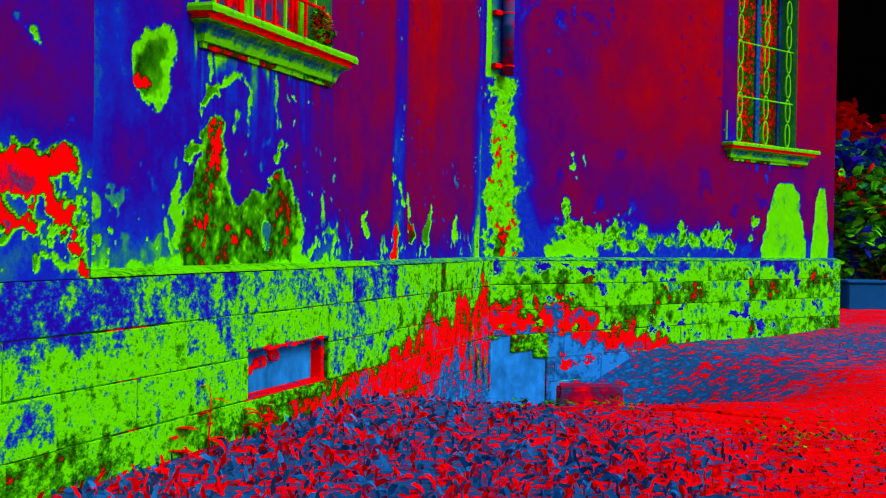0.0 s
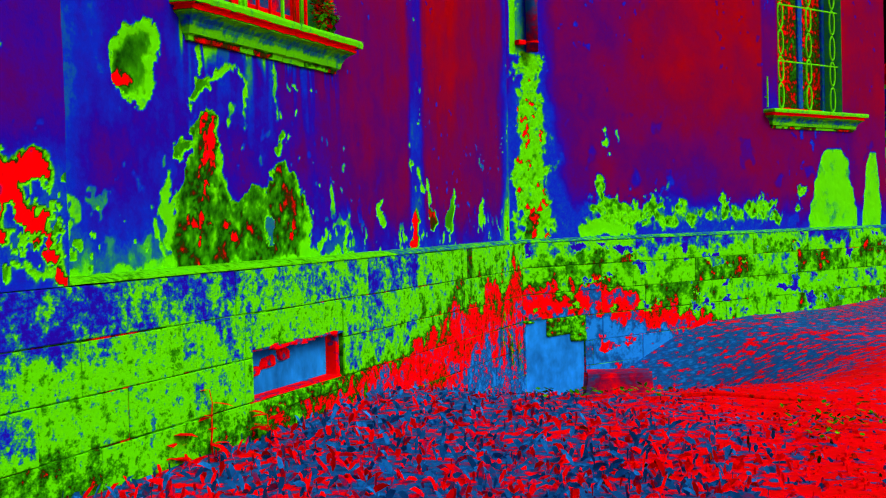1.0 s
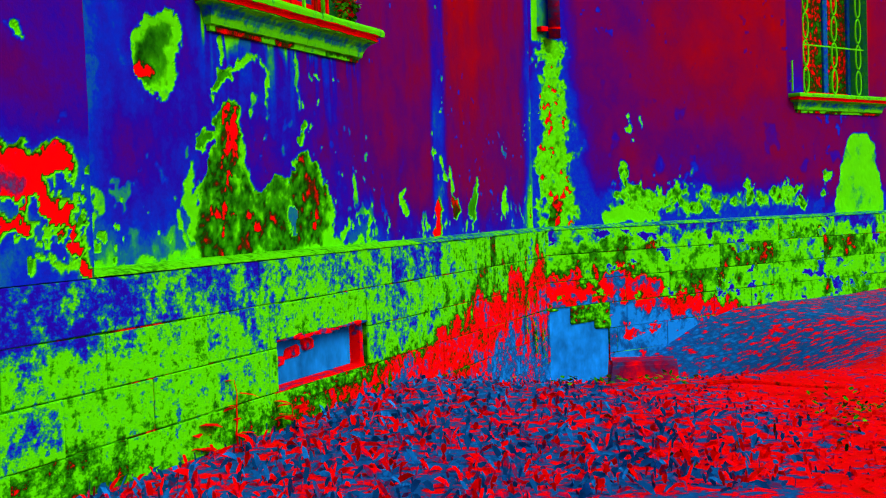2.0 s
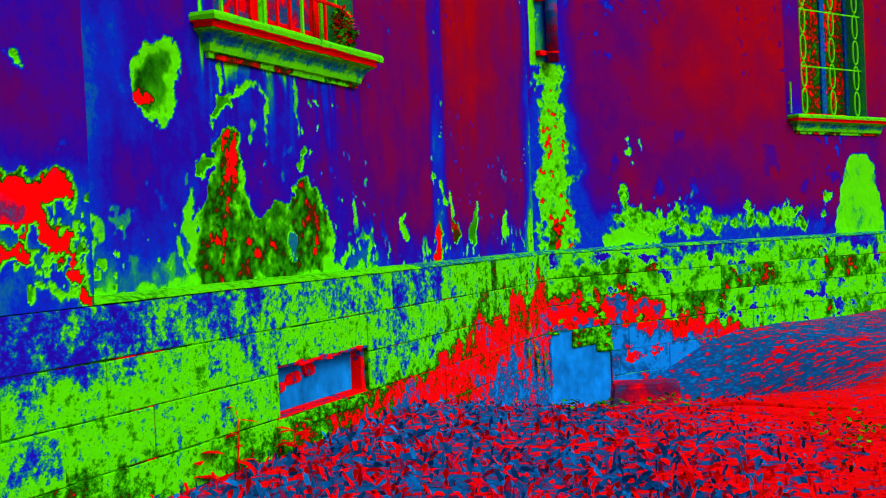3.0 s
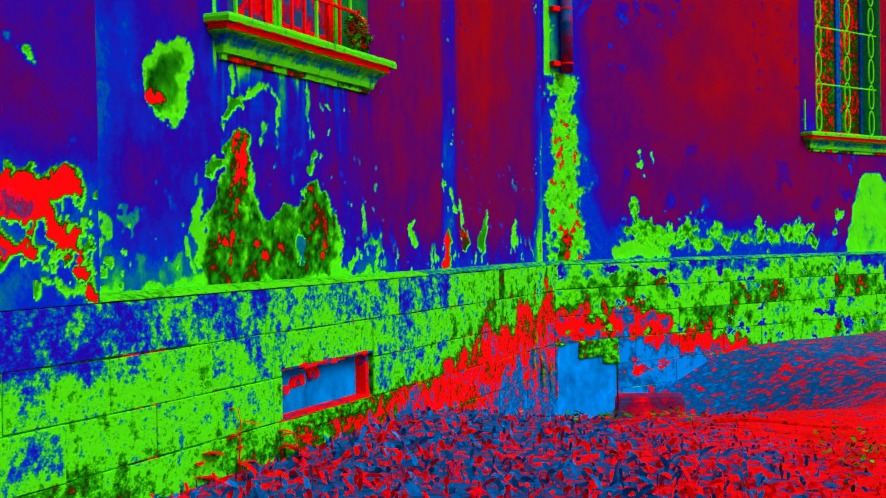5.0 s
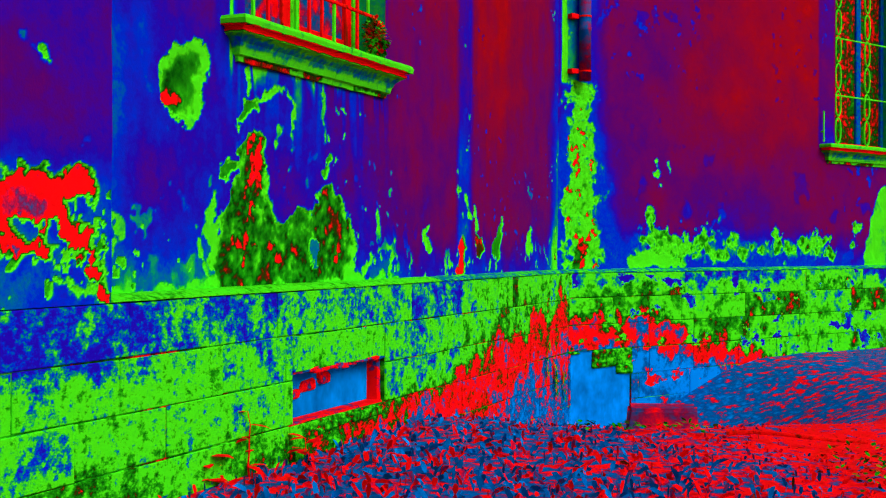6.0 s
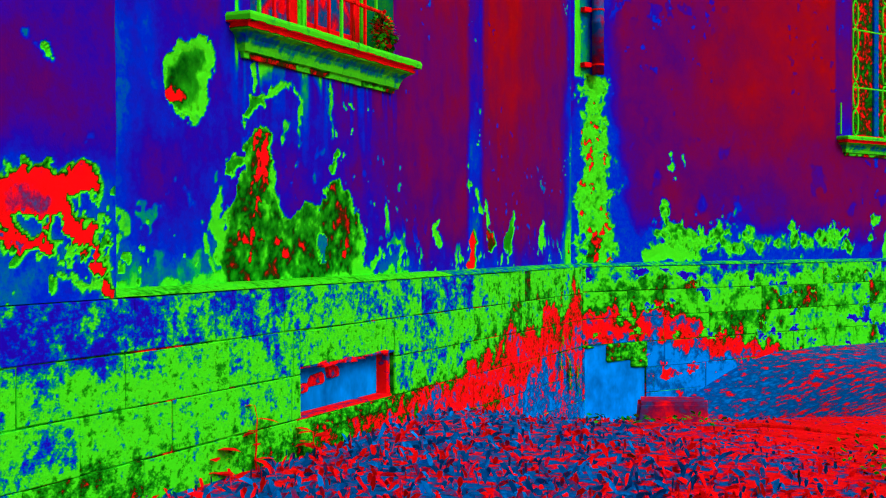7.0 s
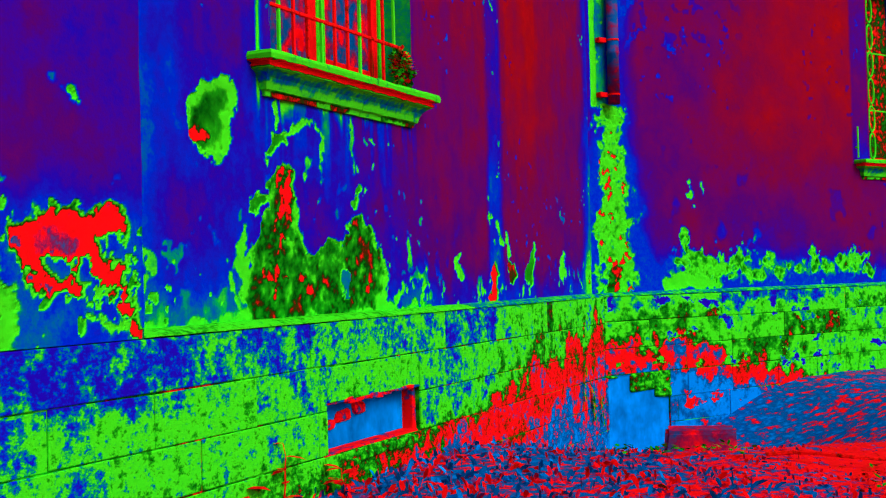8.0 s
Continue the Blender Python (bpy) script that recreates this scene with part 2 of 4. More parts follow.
def wall_sheet(name, place, u0, u1, z0, z1, step, hole, tone_at, relief_at, face, back, label):
    """A plastered wall: a fine outer face with relief, an opening through it, reveals and a back."""
    us = np.arange(u0, u1 + step / 2, step)
    zs = np.arange(z0, z1 + step / 2, step)
    U, Z = np.meshgrid(us, zs, indexing="ij")
    plaster_tone = tone_at(U, Z)
    rel = relief_at(U, Z, plaster_tone)
    o, d = place(0, 0, 0), place(1, 0, 0) - place(0, 0, 0)
    nn = place(0, 1, 0) - place(0, 0, 0)
    N = face + rel
    co = np.stack([o.x + d.x * U + nn.x * N, o.y + d.y * U + nn.y * N, Z], -1).reshape(-1, 3)
    nu, nz = U.shape
    idx = np.arange(nu * nz).reshape(nu, nz)
    quads = np.stack([idx[:-1, :-1], idx[1:, :-1], idx[1:, 1:], idx[:-1, 1:]], -1)
    cu, cz = (us[:-1] + us[1:]) / 2, (zs[:-1] + zs[1:]) / 2
    CU, CZ = np.meshgrid(cu, cz, indexing="ij")
    keep = np.ones(CU.shape, bool)
    if hole:
        keep &= ~((CU > hole[0]) & (CU < hole[1]) & (CZ > hole[2]) & (CZ < hole[3]))
    quads = quads[keep]
    verts = co.tolist()
    faces = quads.tolist()
    k = len(verts)
    # the back, the ends and the top
    for (a, b, e, f) in ((u0, u1, z0, z1),):
        ring = [place(a, face - 0.002, e), place(b, face - 0.002, e), place(b, face - 0.002, f), place(a, face - 0.002, f)]
        rear = [place(a, back, e), place(b, back, e), place(b, back, f), place(a, back, f)]
        verts += [tuple(v) for v in ring + rear]
        for i in range(4):
            j = (i + 1) % 4
            faces.append([k + i, k + 4 + i, k + 4 + j, k + j])
    if hole:
        k2 = len(verts)
        hu0, hu1 = us[np.searchsorted(cu, hole[0])], us[np.searchsorted(cu, hole[1])]
        hz0, hz1 = zs[np.searchsorted(cz, hole[2])], zs[np.searchsorted(cz, hole[3])]
        a = [(hu0, hz0), (hu1, hz0), (hu1, hz1), (hu0, hz1)]
        verts += [tuple(place(u, face, z)) for u, z in a] + [tuple(place(u, back, z)) for u, z in a]
        for i in range(4):
            j = (i + 1) % 4
            faces.append([k2 + i, k2 + j, k2 + 4 + j, k2 + 4 + i])
            faces.append([k + 4 + i, k2 + 4 + i, k2 + 4 + j, k + 4 + j])
    else:
        faces.append([k + 4, k + 5, k + 6, k + 7])
    me = bpy.data.meshes.new(name)
    me.from_pydata(verts, [], faces)
    at = me.attributes.new("plaster_tone", "FLOAT", "POINT")
    vals = np.full(len(verts), 0.60, np.float32)
    vals[: nu * nz] = plaster_tone.reshape(-1)
    at.data.foreach_set("value", vals)
    me.materials.append(PLASTER)
    me.update()
    ob = new(name, me)
    return tagged(ob, label, "wall", kind="structure")


# window places: left, right along the wall, foot and head of the opening
WIN_A = (1.02, 2.43, 2.585, 4.20)
WIN_B = (3.70, 4.86, 2.585, 4.35)


def streaks(U, Z, seed, thin=14.0):
    return 0.6 * vnoise(U * thin, Z * 1.3, seed) + 0.4 * vnoise(U * thin * 2.3, Z * 2.6, seed + 1)


def worn(t, b, low, seed_u, seed_v, grain=0.10):
    """Plaster worn away where the patch b is high: down to the tone low, grainy inside."""
    rows, cols = np.nonzero(b.any(1))[0], np.nonzero(b.any(0))[0]
    if not len(rows):
        return t
    w = np.s_[rows[0]:rows[-1] + 1, cols[0]:cols[-1] + 1]
    inside = smooth(0.38, 0.80, b[w])
    level = low + (fbm(seed_u[w], seed_v[w], 91, 4) - 0.5) * grain * 2
    t[w] = t[w] * (1 - inside) + np.minimum(t[w], level) * inside
    return t


def smear(U, Z, chain, seed, wob=0.05, freq=7.0, soft=0.028):
    """1 inside a ragged stroke through places (along, height, half width)."""
    us, zs = [c[0] for c in chain], [c[1] for c in chain]
    reach = max(c[2] for c in chain) + 1.6 * wob + 0.08
    rows = np.nonzero((U[:, 0] > min(us) - reach) & (U[:, 0] < max(us) + reach))[0]
    cols = np.nonzero((Z[0] > min(zs) - reach) & (Z[0] < max(zs) + reach))[0]
    out = np.zeros(U.shape)
    if not len(rows) or not len(cols):
        return out
    w = np.s_[rows[0]:rows[-1] + 1, cols[0]:cols[-1] + 1]
    u, z = U[w], Z[w]
    d = np.full(u.shape, 9.0)
    for (u0, z0, r0), (u1, z1, r1) in zip(chain, chain[1:]):
        du, dz = u1 - u0, z1 - z0
        f = np.clip(((u - u0) * du + (z - z0) * dz) / max(du * du + dz * dz, 1e-6), 0, 1)
        d = np.minimum(d, np.hypot(u - u0 - f * du, z - z0 - f * dz) - (r0 + (r1 - r0) * f))
    d = d + (fbm(u * freq, z * freq, seed, 4) - 0.5) * 3.2 * wob + (fbm(u * 24, z * 24, seed + 7, 4) - 0.5) * 0.085
    out[w] = np.clip(0.6 - d / soft * 0.5, 0, 1)
    return out


def specks(U, Z, seed, size, limit):
    return smooth(limit, limit + 0.03, fbm(U * size, Z * size, seed, 3))


def tone_a(U, Z):
    u9, z9 = U * 9, Z * 9
    t = 0.714 + (fbm(U * 1.2, Z * 0.9, 3) - 0.5) * 0.10 + (streaks(U, Z, 9) - 0.5) * 0.04 + (fbm(U * 5, Z * 4, 12, 5) - 0.5) * 0.12
    # brighter along the wall and upwards, darker beside the pier
    t = t + 0.09 * smooth(1.9, 3.0, U) + 0.03 * smooth(2.2, 3.2, Z) - 0.045 * smooth(0.5, 0.0, U)
    # darker towards the foot
    t = t - (0.075 + 0.045 * smooth(2.0, 2.6, U)) * smooth(1.76, 1.38, Z + (fbm(U * 4, Z * 2, 21) - 0.5) * 0.3)
    # runs below the sill
    t = t - 0.07 * smooth(0.45, 0.75, streaks(U, Z, 44, 20)) * smooth(0.8, 1.0, U) * smooth(2.6, 2.4, U) * smooth(1.9, 2.45, Z)
    # darker band left of the opening
    t = t - 0.05 * smooth(0.74, 0.84, U) * smooth(1.0, 0.90, U) * smooth(2.2, 2.6, Z)
    # long damp run from above, and a fainter seam beside it
    t = t - 0.13 * smooth(0.17, 0.07, np.abs(U - 3.59 + (fbm(Z * 2, Z * 0, 8) - 0.5) * 0.06)) * smooth(1.4, 1.7, Z)
    t = t + 0.035 * smooth(3.78, 3.84, U) * smooth(4.45, 4.38, U) * smooth(1.8, 2.4, Z)
    t = t - 0.02 * smooth(0.04, 0.01, np.abs(U - 4.38)) * smooth(1.9, 2.2, Z)
    # darker towards the corner
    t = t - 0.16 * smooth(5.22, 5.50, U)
    # drips that hang from the sill
    drip = smooth(0.50, 0.66, streaks(U, Z * 0.2, 47, 26)) * smooth(2.42 - 0.20 * vnoise(U * 22, Z * 0, 48), 2.44, Z) * smooth(0.86, 0.95, U) * smooth(2.5, 2.4, U)
    t = t - 0.17 * drip
    # small flakes
    t = t - 0.09 * specks(U, Z, 61, 9, 0.75) * smooth(2.45, 1.6, Z) * smooth(3.3, 2.3, U)
    t = t - 0.16 * specks(U, Z, 63, 17, 0.755) * smooth(0.42, 0.60, fbm(U * 1.5, Z * 1.5, 66, 2))
    t = t - 0.14 * specks(U, Z * 0.6, 68, 19, 0.68) * smooth(1.80, 1.45, Z) * smooth(2.0, 2.3, U)
    # round fallen patch beside the window
    round_patch = ((0.68, 2.36, 0.10), (0.57, 2.26, 0.155), (0.62, 2.17, 0.10))
    t = worn(t, smear(U, Z, round_patch, 11, 0.025), 0.53, u9, z9, 0.06)
    t = worn(t, smear(U, Z, ((0.63, 2.33, 0.06), (0.55, 2.22, 0.10)), 18, 0.04, soft=0.09), 0.42, u9, z9, 0.08)
    t = worn(t, smear(U, Z, ((0.45, 2.17, 0.03), (0.54, 2.18, 0.022)), 16, 0.02), 0.29, u9, z9, 0.06)
    # the great fallen patch: a tall arm and a broad shoulder
    arm = ((1.13, 2.02, 0.09), (1.09, 1.88, 0.13), (1.06, 1.64, 0.24), (1.10, 1.44, 0.27))
    low = ((0.98, 1.46, 0.20), (1.45, 1.52, 0.20), (1.84, 1.56, 0.22))
    shoulder = ((1.80, 1.52, 0.21), (1.80, 1.70, 0.14), (1.92, 1.74, 0.06))
    for chain, seed in ((arm, 12), (low, 13), (shoulder, 14)):
        t = worn(t, smear(U, Z, chain, seed, 0.055), 0.52, u9, z9, 0.09)
    shrink = lambda chain, by: tuple((u, z + 0.03, max(r - by, 0.01)) for u, z, r in chain)
    for chain, seed in ((arm, 12), (low, 13), (shoulder, 14)):
        t = worn(t, smear(U, Z, shrink(chain, 0.035), seed, 0.06, soft=0.07), 0.405, u9 * 2.2, z9 * 2.2, 0.16)
    t = worn(t, smear(U, Z, ((1.14, 2.02, 0.03), (1.12, 1.85, 0.05), (1.06, 1.68, 0.045), (1.02, 1.50, 0.03)), 17, 0.07), 0.37, u9 * 3, z9 * 3, 0.30)
    t = worn(t, smear(U, Z, ((0.98, 1.60, 0.04), (1.28, 1.56, 0.03)), 20, 0.07), 0.35, u9 * 3, z9 * 3, 0.24)
    t = worn(t, smear(U, Z, ((1.90, 1.72, 0.018), (1.93, 1.60, 0.022), (1.90, 1.50, 0.01)), 19, 0.03), 0.32, u9, z9, 0.08)
    t = np.where(smear(U, Z, ((1.68, 1.56, 0.02), (1.68, 1.48, 0.015)), 22, 0.03) > 0.5, 0.62, t)
    # green skirt on the ledge
    t = worn(t, smear(U, Z, ((0.75, 1.37, 0.05), (1.4, 1.38, 0.07), (2.2, 1.37, 0.05), (2.6, 1.37, 0.02)), 24, 0.03), 0.505, u9, z9, 0.10)
    t = worn(t, smear(U, Z, ((0.10, 1.37, 0.03), (0.75, 1.37, 0.04)), 26, 0.03), 0.56, u9, z9, 0.06)
    t = worn(t, smear(U, Z, ((0.56, 1.44, 0.08), (0.62, 1.49, 0.03)), 15, 0.03), 0.61, u9, z9, 0.04)
    t = worn(t, smear(U, Z, ((0.36, 1.42, 0.05), (0.38, 1.50, 0.01)), 25, 0.03), 0.625, u9, z9, 0.04)
    # splinters left of the patch
    t = worn(t, smear(U, Z, ((0.80, 1.80, 0.006), (0.75, 1.68, 0.014), (0.80, 1.52, 0.010)), 27, 0.03), 0.53, u9, z9, 0.06)
    t = worn(t, smear(U, Z, ((0.66, 1.66, 0.006), (0.70, 1.54, 0.010), (0.76, 1.42, 0.012)), 28, 0.02), 0.54, u9, z9, 0.06)
    t = worn(t, smear(U, Z, ((0.54, 1.80, 0.002), (0.62, 1.70, 0.006)), 29, 0.01), 0.63, u9, z9, 0.02)
    t = worn(t, smear(U, Z, ((0.88, 1.90, 0.03), (0.96, 1.93, 0.012)), 30, 0.03), 0.47, u9, z9, 0.10)
    # spots near the foot
    for chain, low_tone, seed in ((((3.52, 1.40, 0.065), (3.56, 1.50, 0.040), (3.56, 1.57, 0.060)), 0.27, 31), (((3.86, 1.57, 0.060), (3.80, 1.64, 0.020)), 0.33, 32),
                                  (((4.17, 1.56, 0.090), (4.22, 1.66, 0.060), (4.26, 1.74, 0.015)), 0.44, 33), (((4.83, 1.58, 0.070), (4.86, 1.70, 0.015)), 0.50, 34),
                                  (((3.04, 1.56, 0.040), (2.96, 1.64, 0.030), (3.04, 1.70, 0.022)), 0.50, 35), (((2.34, 1.80, 0.008), (2.36, 1.62, 0.012)), 0.56, 36),
                                  (((2.52, 1.52, 0.02), (2.50, 1.58, 0.01)), 0.52, 70), (((3.60, 1.90, 0.020), (3.68, 1.78, 0.026)), 0.53, 73), (((3.76, 1.84, 0.020), (3.80, 1.70, 0.028)), 0.53, 74),
                                  (((2.20, 1.44, 0.02), (2.26, 1.50, 0.008)), 0.52, 75)):
        t = worn(t, smear(U, Z, chain, seed, 0.02), low_tone, u9, z9, 0.06)
    # cracks and flakes under the sill
    for chain, low_tone, seed in ((((0.98, 2.10, 0.022), (1.04, 2.19, 0.030), (1.12, 2.22, 0.012)), 0.45, 37), (((1.12, 2.22, 0.008), (1.24, 2.30, 0.010), (1.36, 2.32, 0.006), (1.45, 2.27, 0.012)), 0.53, 38),
                                  (((1.05, 2.36, 0.016), (1.06, 2.26, 0.012)), 0.47, 56), (((1.46, 2.28, 0.010), (1.43, 2.12, 0.006), (1.44, 1.98, 0.005), (1.38, 1.88, 0.008), (1.41, 1.78, 0.004)), 0.55, 51),
                                  (((1.33, 2.13, 0.022), (1.28, 2.06, 0.014)), 0.56, 39), (((1.76, 1.94, 0.020), (1.82, 2.02, 0.014)), 0.46, 40), (((1.74, 2.34, 0.016), (1.73, 2.22, 0.008), (1.77, 2.10, 0.006)), 0.57, 55)):
        t = worn(t, smear(U, Z, chain, seed, 0.014), low_tone, u9, z9, 0.08)
    return np.clip(t, 0.22, 0.93)


def tone_pier(U, Z):
    u9, z9 = U * 9, Z * 9
    t = 0.745 + (fbm(U * 1.2, Z * 0.9, 3) - 0.5) * 0.09 + (fbm(U * 5, Z * 4, 12, 5) - 0.5) * 0.11
    t = t - 0.10 * smooth(2.02, 1.76, Z)
    t = worn(t, smear(U, Z, ((-0.98, 1.62, 0.30), (-0.80, 1.46, 0.18)), 81, 0.06), 0.54, u9, z9, 0.10)
    rim = ((-0.55, 1.70, 0.09), (-0.45, 1.73, 0.13), (-0.28, 1.66, 0.10), (-0.17, 1.56, 0.06), (-0.08, 1.46, 0.05), (-0.03, 1.38, 0.035))
    top = ((-0.30, 1.76, 0.04), (-0.16, 1.80, 0.085))
    foot = ((-0.52, 1.58, 0.06), (-0.30, 1.56, 0.05))
    for chain, seed in ((rim, 82), (top, 86), (foot, 87)):
        t = worn(t, smear(U, Z, chain, seed, 0.045), 0.53, u9, z9, 0.12)
        inner = tuple((u, z, max(r - 0.014, 0.012)) for u, z, r in chain)
        t = worn(t, smear(U, Z, inner, seed, 0.045, soft=0.02), 0.25, u9, z9, 0.07)
    t = worn(t, smear(U, Z, ((-0.50, 1.72, 0.05), (-0.36, 1.70, 0.03)), 88, 0.03, soft=0.10), 0.195, u9, z9, 0.03)
    for u, z, r, seed in ((-0.43, 1.62, 0.035, 89), (-0.30, 1.61, 0.03, 90), (-0.16, 1.68, 0.03, 92), (-0.10, 1.60, 0.03, 93), (-0.10, 1.50, 0.025, 94), (-0.21, 1.50, 0.035, 95)):
        hole = smear(U, Z, ((u - 0.02, z + 0.01, r * 0.4), (u + 0.04, z - 0.02, r * 0.7)), seed, 0.06, 11)
        t = np.where(hole > 0.25, np.where(hole > 0.6, 0.64, 0.52) + (fbm(u9 * 2, z9 * 2, 97, 3) - 0.5) * 0.10, t)
    t = worn(t, smear(U, Z, ((-0.31, 1.47, 0.006), (-0.20, 1.42, 0.008), (-0.06, 1.39, 0.012)), 85, 0.006), 0.50, u9, z9, 0.10)
    t = worn(t, smear(U, Z, ((-0.37, 2.245, 0.004), (-0.32, 2.205, 0.006)), 84, 0.012), 0.50, u9, z9, 0.05)
    t = worn(t, smear(U, Z, ((-0.46, 2.28, 0.003), (-0.30, 2.19, 0.003)), 58, 0.008), 0.63, u9, z9, 0.02)
    t = t - 0.20 * specks(U, Z, 96, 15, 0.70) * smooth(2.0, 1.85, Z)
    return np.clip(t, 0.18, 0.93)


def tone_b(U, Z):
    u9, z9 = U * 7, Z * 7
    t = 0.786 + (fbm(U * 1.1, Z * 1.1, 33) - 0.5) * 0.10 + (fbm(U * 4, Z * 4, 39, 5) - 0.5) * 0.10
    # brighter upwards and away from the corner
    t = t + 0.09 * smooth(1.9, 3.3, Z) * smooth(0.5, 2.6, U)
    # darker towards the corner, low on the wall
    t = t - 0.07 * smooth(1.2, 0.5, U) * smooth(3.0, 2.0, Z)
    t = t - 0.13 * smooth(1.85, 1.42, Z + (fbm(U * 3, Z * 2, 22) - 0.5) * 0.35)
    t = t - 0.08 * smooth(0.64, 0.76, fbm(U * 5, Z * 5, 62, 3)) * smooth(2.9, 2.2, Z)
    t = t - 0.12 * specks(U, Z, 65, 13, 0.75) * smooth(0.45, 0.62, fbm(U * 1.5, Z * 1.5, 67, 2))
    t = t - 0.08 * specks(U, Z, 69, 9, 0.66) * smooth(3.30, 3.5, Z) * smooth(2.2, 1.5, U)
    # painted band beside the window
    t = t - 0.12 * smooth(3.40, 3.45, U) * smooth(3.72, 3.66, U) * smooth(2.5, 2.62, Z)
    # darker strip under the sill, fading at its ends
    t = t - 0.08 * smooth(0.10, 0.3, 0.35 - np.abs(U - 4.2) * 0.3) * smooth(2.30, 2.5, Z) * smooth(2.62, 2.55, Z)
    for u, z in ((4.10, 2.34), (4.35, 2.36), (4.28, 2.22)):
        t = worn(t, smear(U, Z, ((u, z + 0.05, 0.03), (u, z - 0.03, 0.012)), int(u * 50), 0.02), 0.56, u9, z9, 0.04)
    # leak under the cut-off downpipe
    run = 0.205 + (fbm(Z * 2.5, Z * 0, 41) - 0.5) * 0.10 + 0.03 * smooth(2.4, 1.7, Z)
    half = 0.15 + 0.06 * smooth(2.6, 1.8, Z)
    off = np.abs(U - run) / half
    d = off + (fbm(U * 9, Z * 7, 42, 5) - 0.5) * 1.5 + (fbm(U * 24, Z * 20, 50, 4) - 0.5) * 1.2
    t = np.maximum(t - 0.11 * smooth(2.4, 0.9, off + (fbm(U * 6, Z * 4, 59, 3) - 0.5) * 0.8), 0.655)
    t = worn(t, np.clip(1.45 - d, 0, 1) * smooth(2.98, 2.84, Z), 0.525, u9 * 3, z9 * 3, 0.14)
    t = np.where((specks(U, Z, 53, 15, 0.715) > 0.5) & (off < 0.9) & (Z < 2.7), 0.27, t)
    strip = smooth(2.84, 2.92, Z) * smooth(0.0, 0.02, U)
    edge = (fbm(U * 4, Z * 6, 49, 4) - 0.5) * 0.03
    t = t - 0.08 * strip * smooth(0.22, 0.16, U)
    t = worn(t, strip * smooth(0.085, 0.06, U + edge), 0.52, u9, z9, 0.06)
    t = worn(t, smear(U, Z, ((0.20, 1.40, 0.07), (0.22, 1.56, 0.06)), 43, 0.05), 0.37, u9 * 2, z9 * 2, 0.14)
    # peeled foot, in ragged clusters
    for u, z, w, h, seed in ((1.22, 1.60, 0.26, 0.10, 101), (1.06, 1.82, 0.05, 0.10, 102), (1.50, 1.54, 0.12, 0.06, 103), (1.76, 1.64, 0.18, 0.09, 104), (1.92, 1.52, 0.14, 0.05, 105),
                             (2.16, 1.62, 0.10, 0.07, 106), (2.32, 1.52, 0.10, 0.05, 107), (2.50, 1.56, 0.14, 0.04, 108), (2.78, 1.62, 0.06, 0.08, 109), (2.98, 1.56, 0.07, 0.08, 110),
                             (3.24, 1.60, 0.16, 0.06, 111), (3.46, 1.62, 0.12, 0.09, 112), (3.62, 1.52, 0.10, 0.05, 113), (4.06, 1.80, 0.08, 0.06, 114), (4.02, 1.62, 0.05, 0.05, 115)):
        bl = np.clip(1.35 - np.hypot((U - u) / w, (Z - z) / h * 0.78) - (fbm(U * 7, Z * 7, seed, 4) - 0.5) * 2.2 - (fbm(U * 19, Z * 17, seed + 31, 4) - 0.5) * 2.4, 0, 1)
        t = np.maximum(t - 0.08 * smooth(0.0, 0.4, bl), np.minimum(t, 0.61))
        t = worn(t, bl, 0.48, u9 * 3, z9 * 3, 0.20)
    t = worn(t, smear(U, Z, ((0.80, 1.44, 0.04), (1.05, 1.47, 0.06), (1.48, 1.43, 0.03)), 47, 0.03), 0.54, u9, z9, 0.08)
    t = worn(t, smear(U, Z, ((1.12, 2.30, 0.012), (1.13, 2.20, 0.045), (1.15, 2.10, 0.012)), 48, 0.03), 0.53, u9, z9, 0.05)
    t = worn(t, smear(U, Z, ((1.28, 2.29, 0.012), (1.30, 2.22, 0.006)), 54, 0.01), 0.56, u9, z9, 0.05)
    # green cones that widen towards the foot
    for c, w, top in ((4.70, 0.46, 2.28), (5.46, 0.20, 2.26)):
        k = np.clip((top - Z) / (top - 1.3), 0, 1)
        cone = smooth(0.14, -0.05, np.abs(U - c + 0.05 * k) / w - 1.0 * k ** 0.42 + (fbm(U * 6, Z * 6, 52, 3) - 0.5) * 0.34) * smooth(top, top - 0.12, Z)
        t = worn(t, cone, 0.555, u9, z9, 0.07)
    return np.clip(t, 0.24, 0.95)


def relief(U, Z, plaster_tone):
    return -0.009 * smooth(0.62, 0.45, plaster_tone) + (fbm(U * 3, Z * 3, 71, 3) - 0.5) * 0.012 + (fbm(U * 16, Z * 16, 72, 3) - 0.5) * 0.012 * smooth(0.62, 0.5, plaster_tone)


wall_sheet("wall_north", on_a, 0.0, LEN_A + 0.03, LEDGE - 0.06, TOP, 0.008, WIN_A, tone_a, relief, -SETBACK, -0.62, "old plastered wall with peeled patches above a stone base")
wall_sheet("wall_east", on_b, -0.03, LEN_B, LEDGE - 0.06, TOP, 0.010, WIN_B, tone_b, relief, -SETBACK, -0.62, "old plastered wall with stained foot above a stone base")
wall_sheet("wall_pier", on_a, -2.2, 0.0, LEDGE - 0.0, TOP, 0.010, None, tone_pier, relief, -0.004, -0.6, "plastered pier with a broken dark foot")


# ---- ground ----
def hollow(x, y):
    """Nearness to the sunken corner: 0 at its middle, 1 on its rim."""
    return np.sqrt(((x - 1.2) / np.where(x > 1.2, 2.5, 2.0)) ** 2 + ((y - 8.9) / 2.6) ** 2)


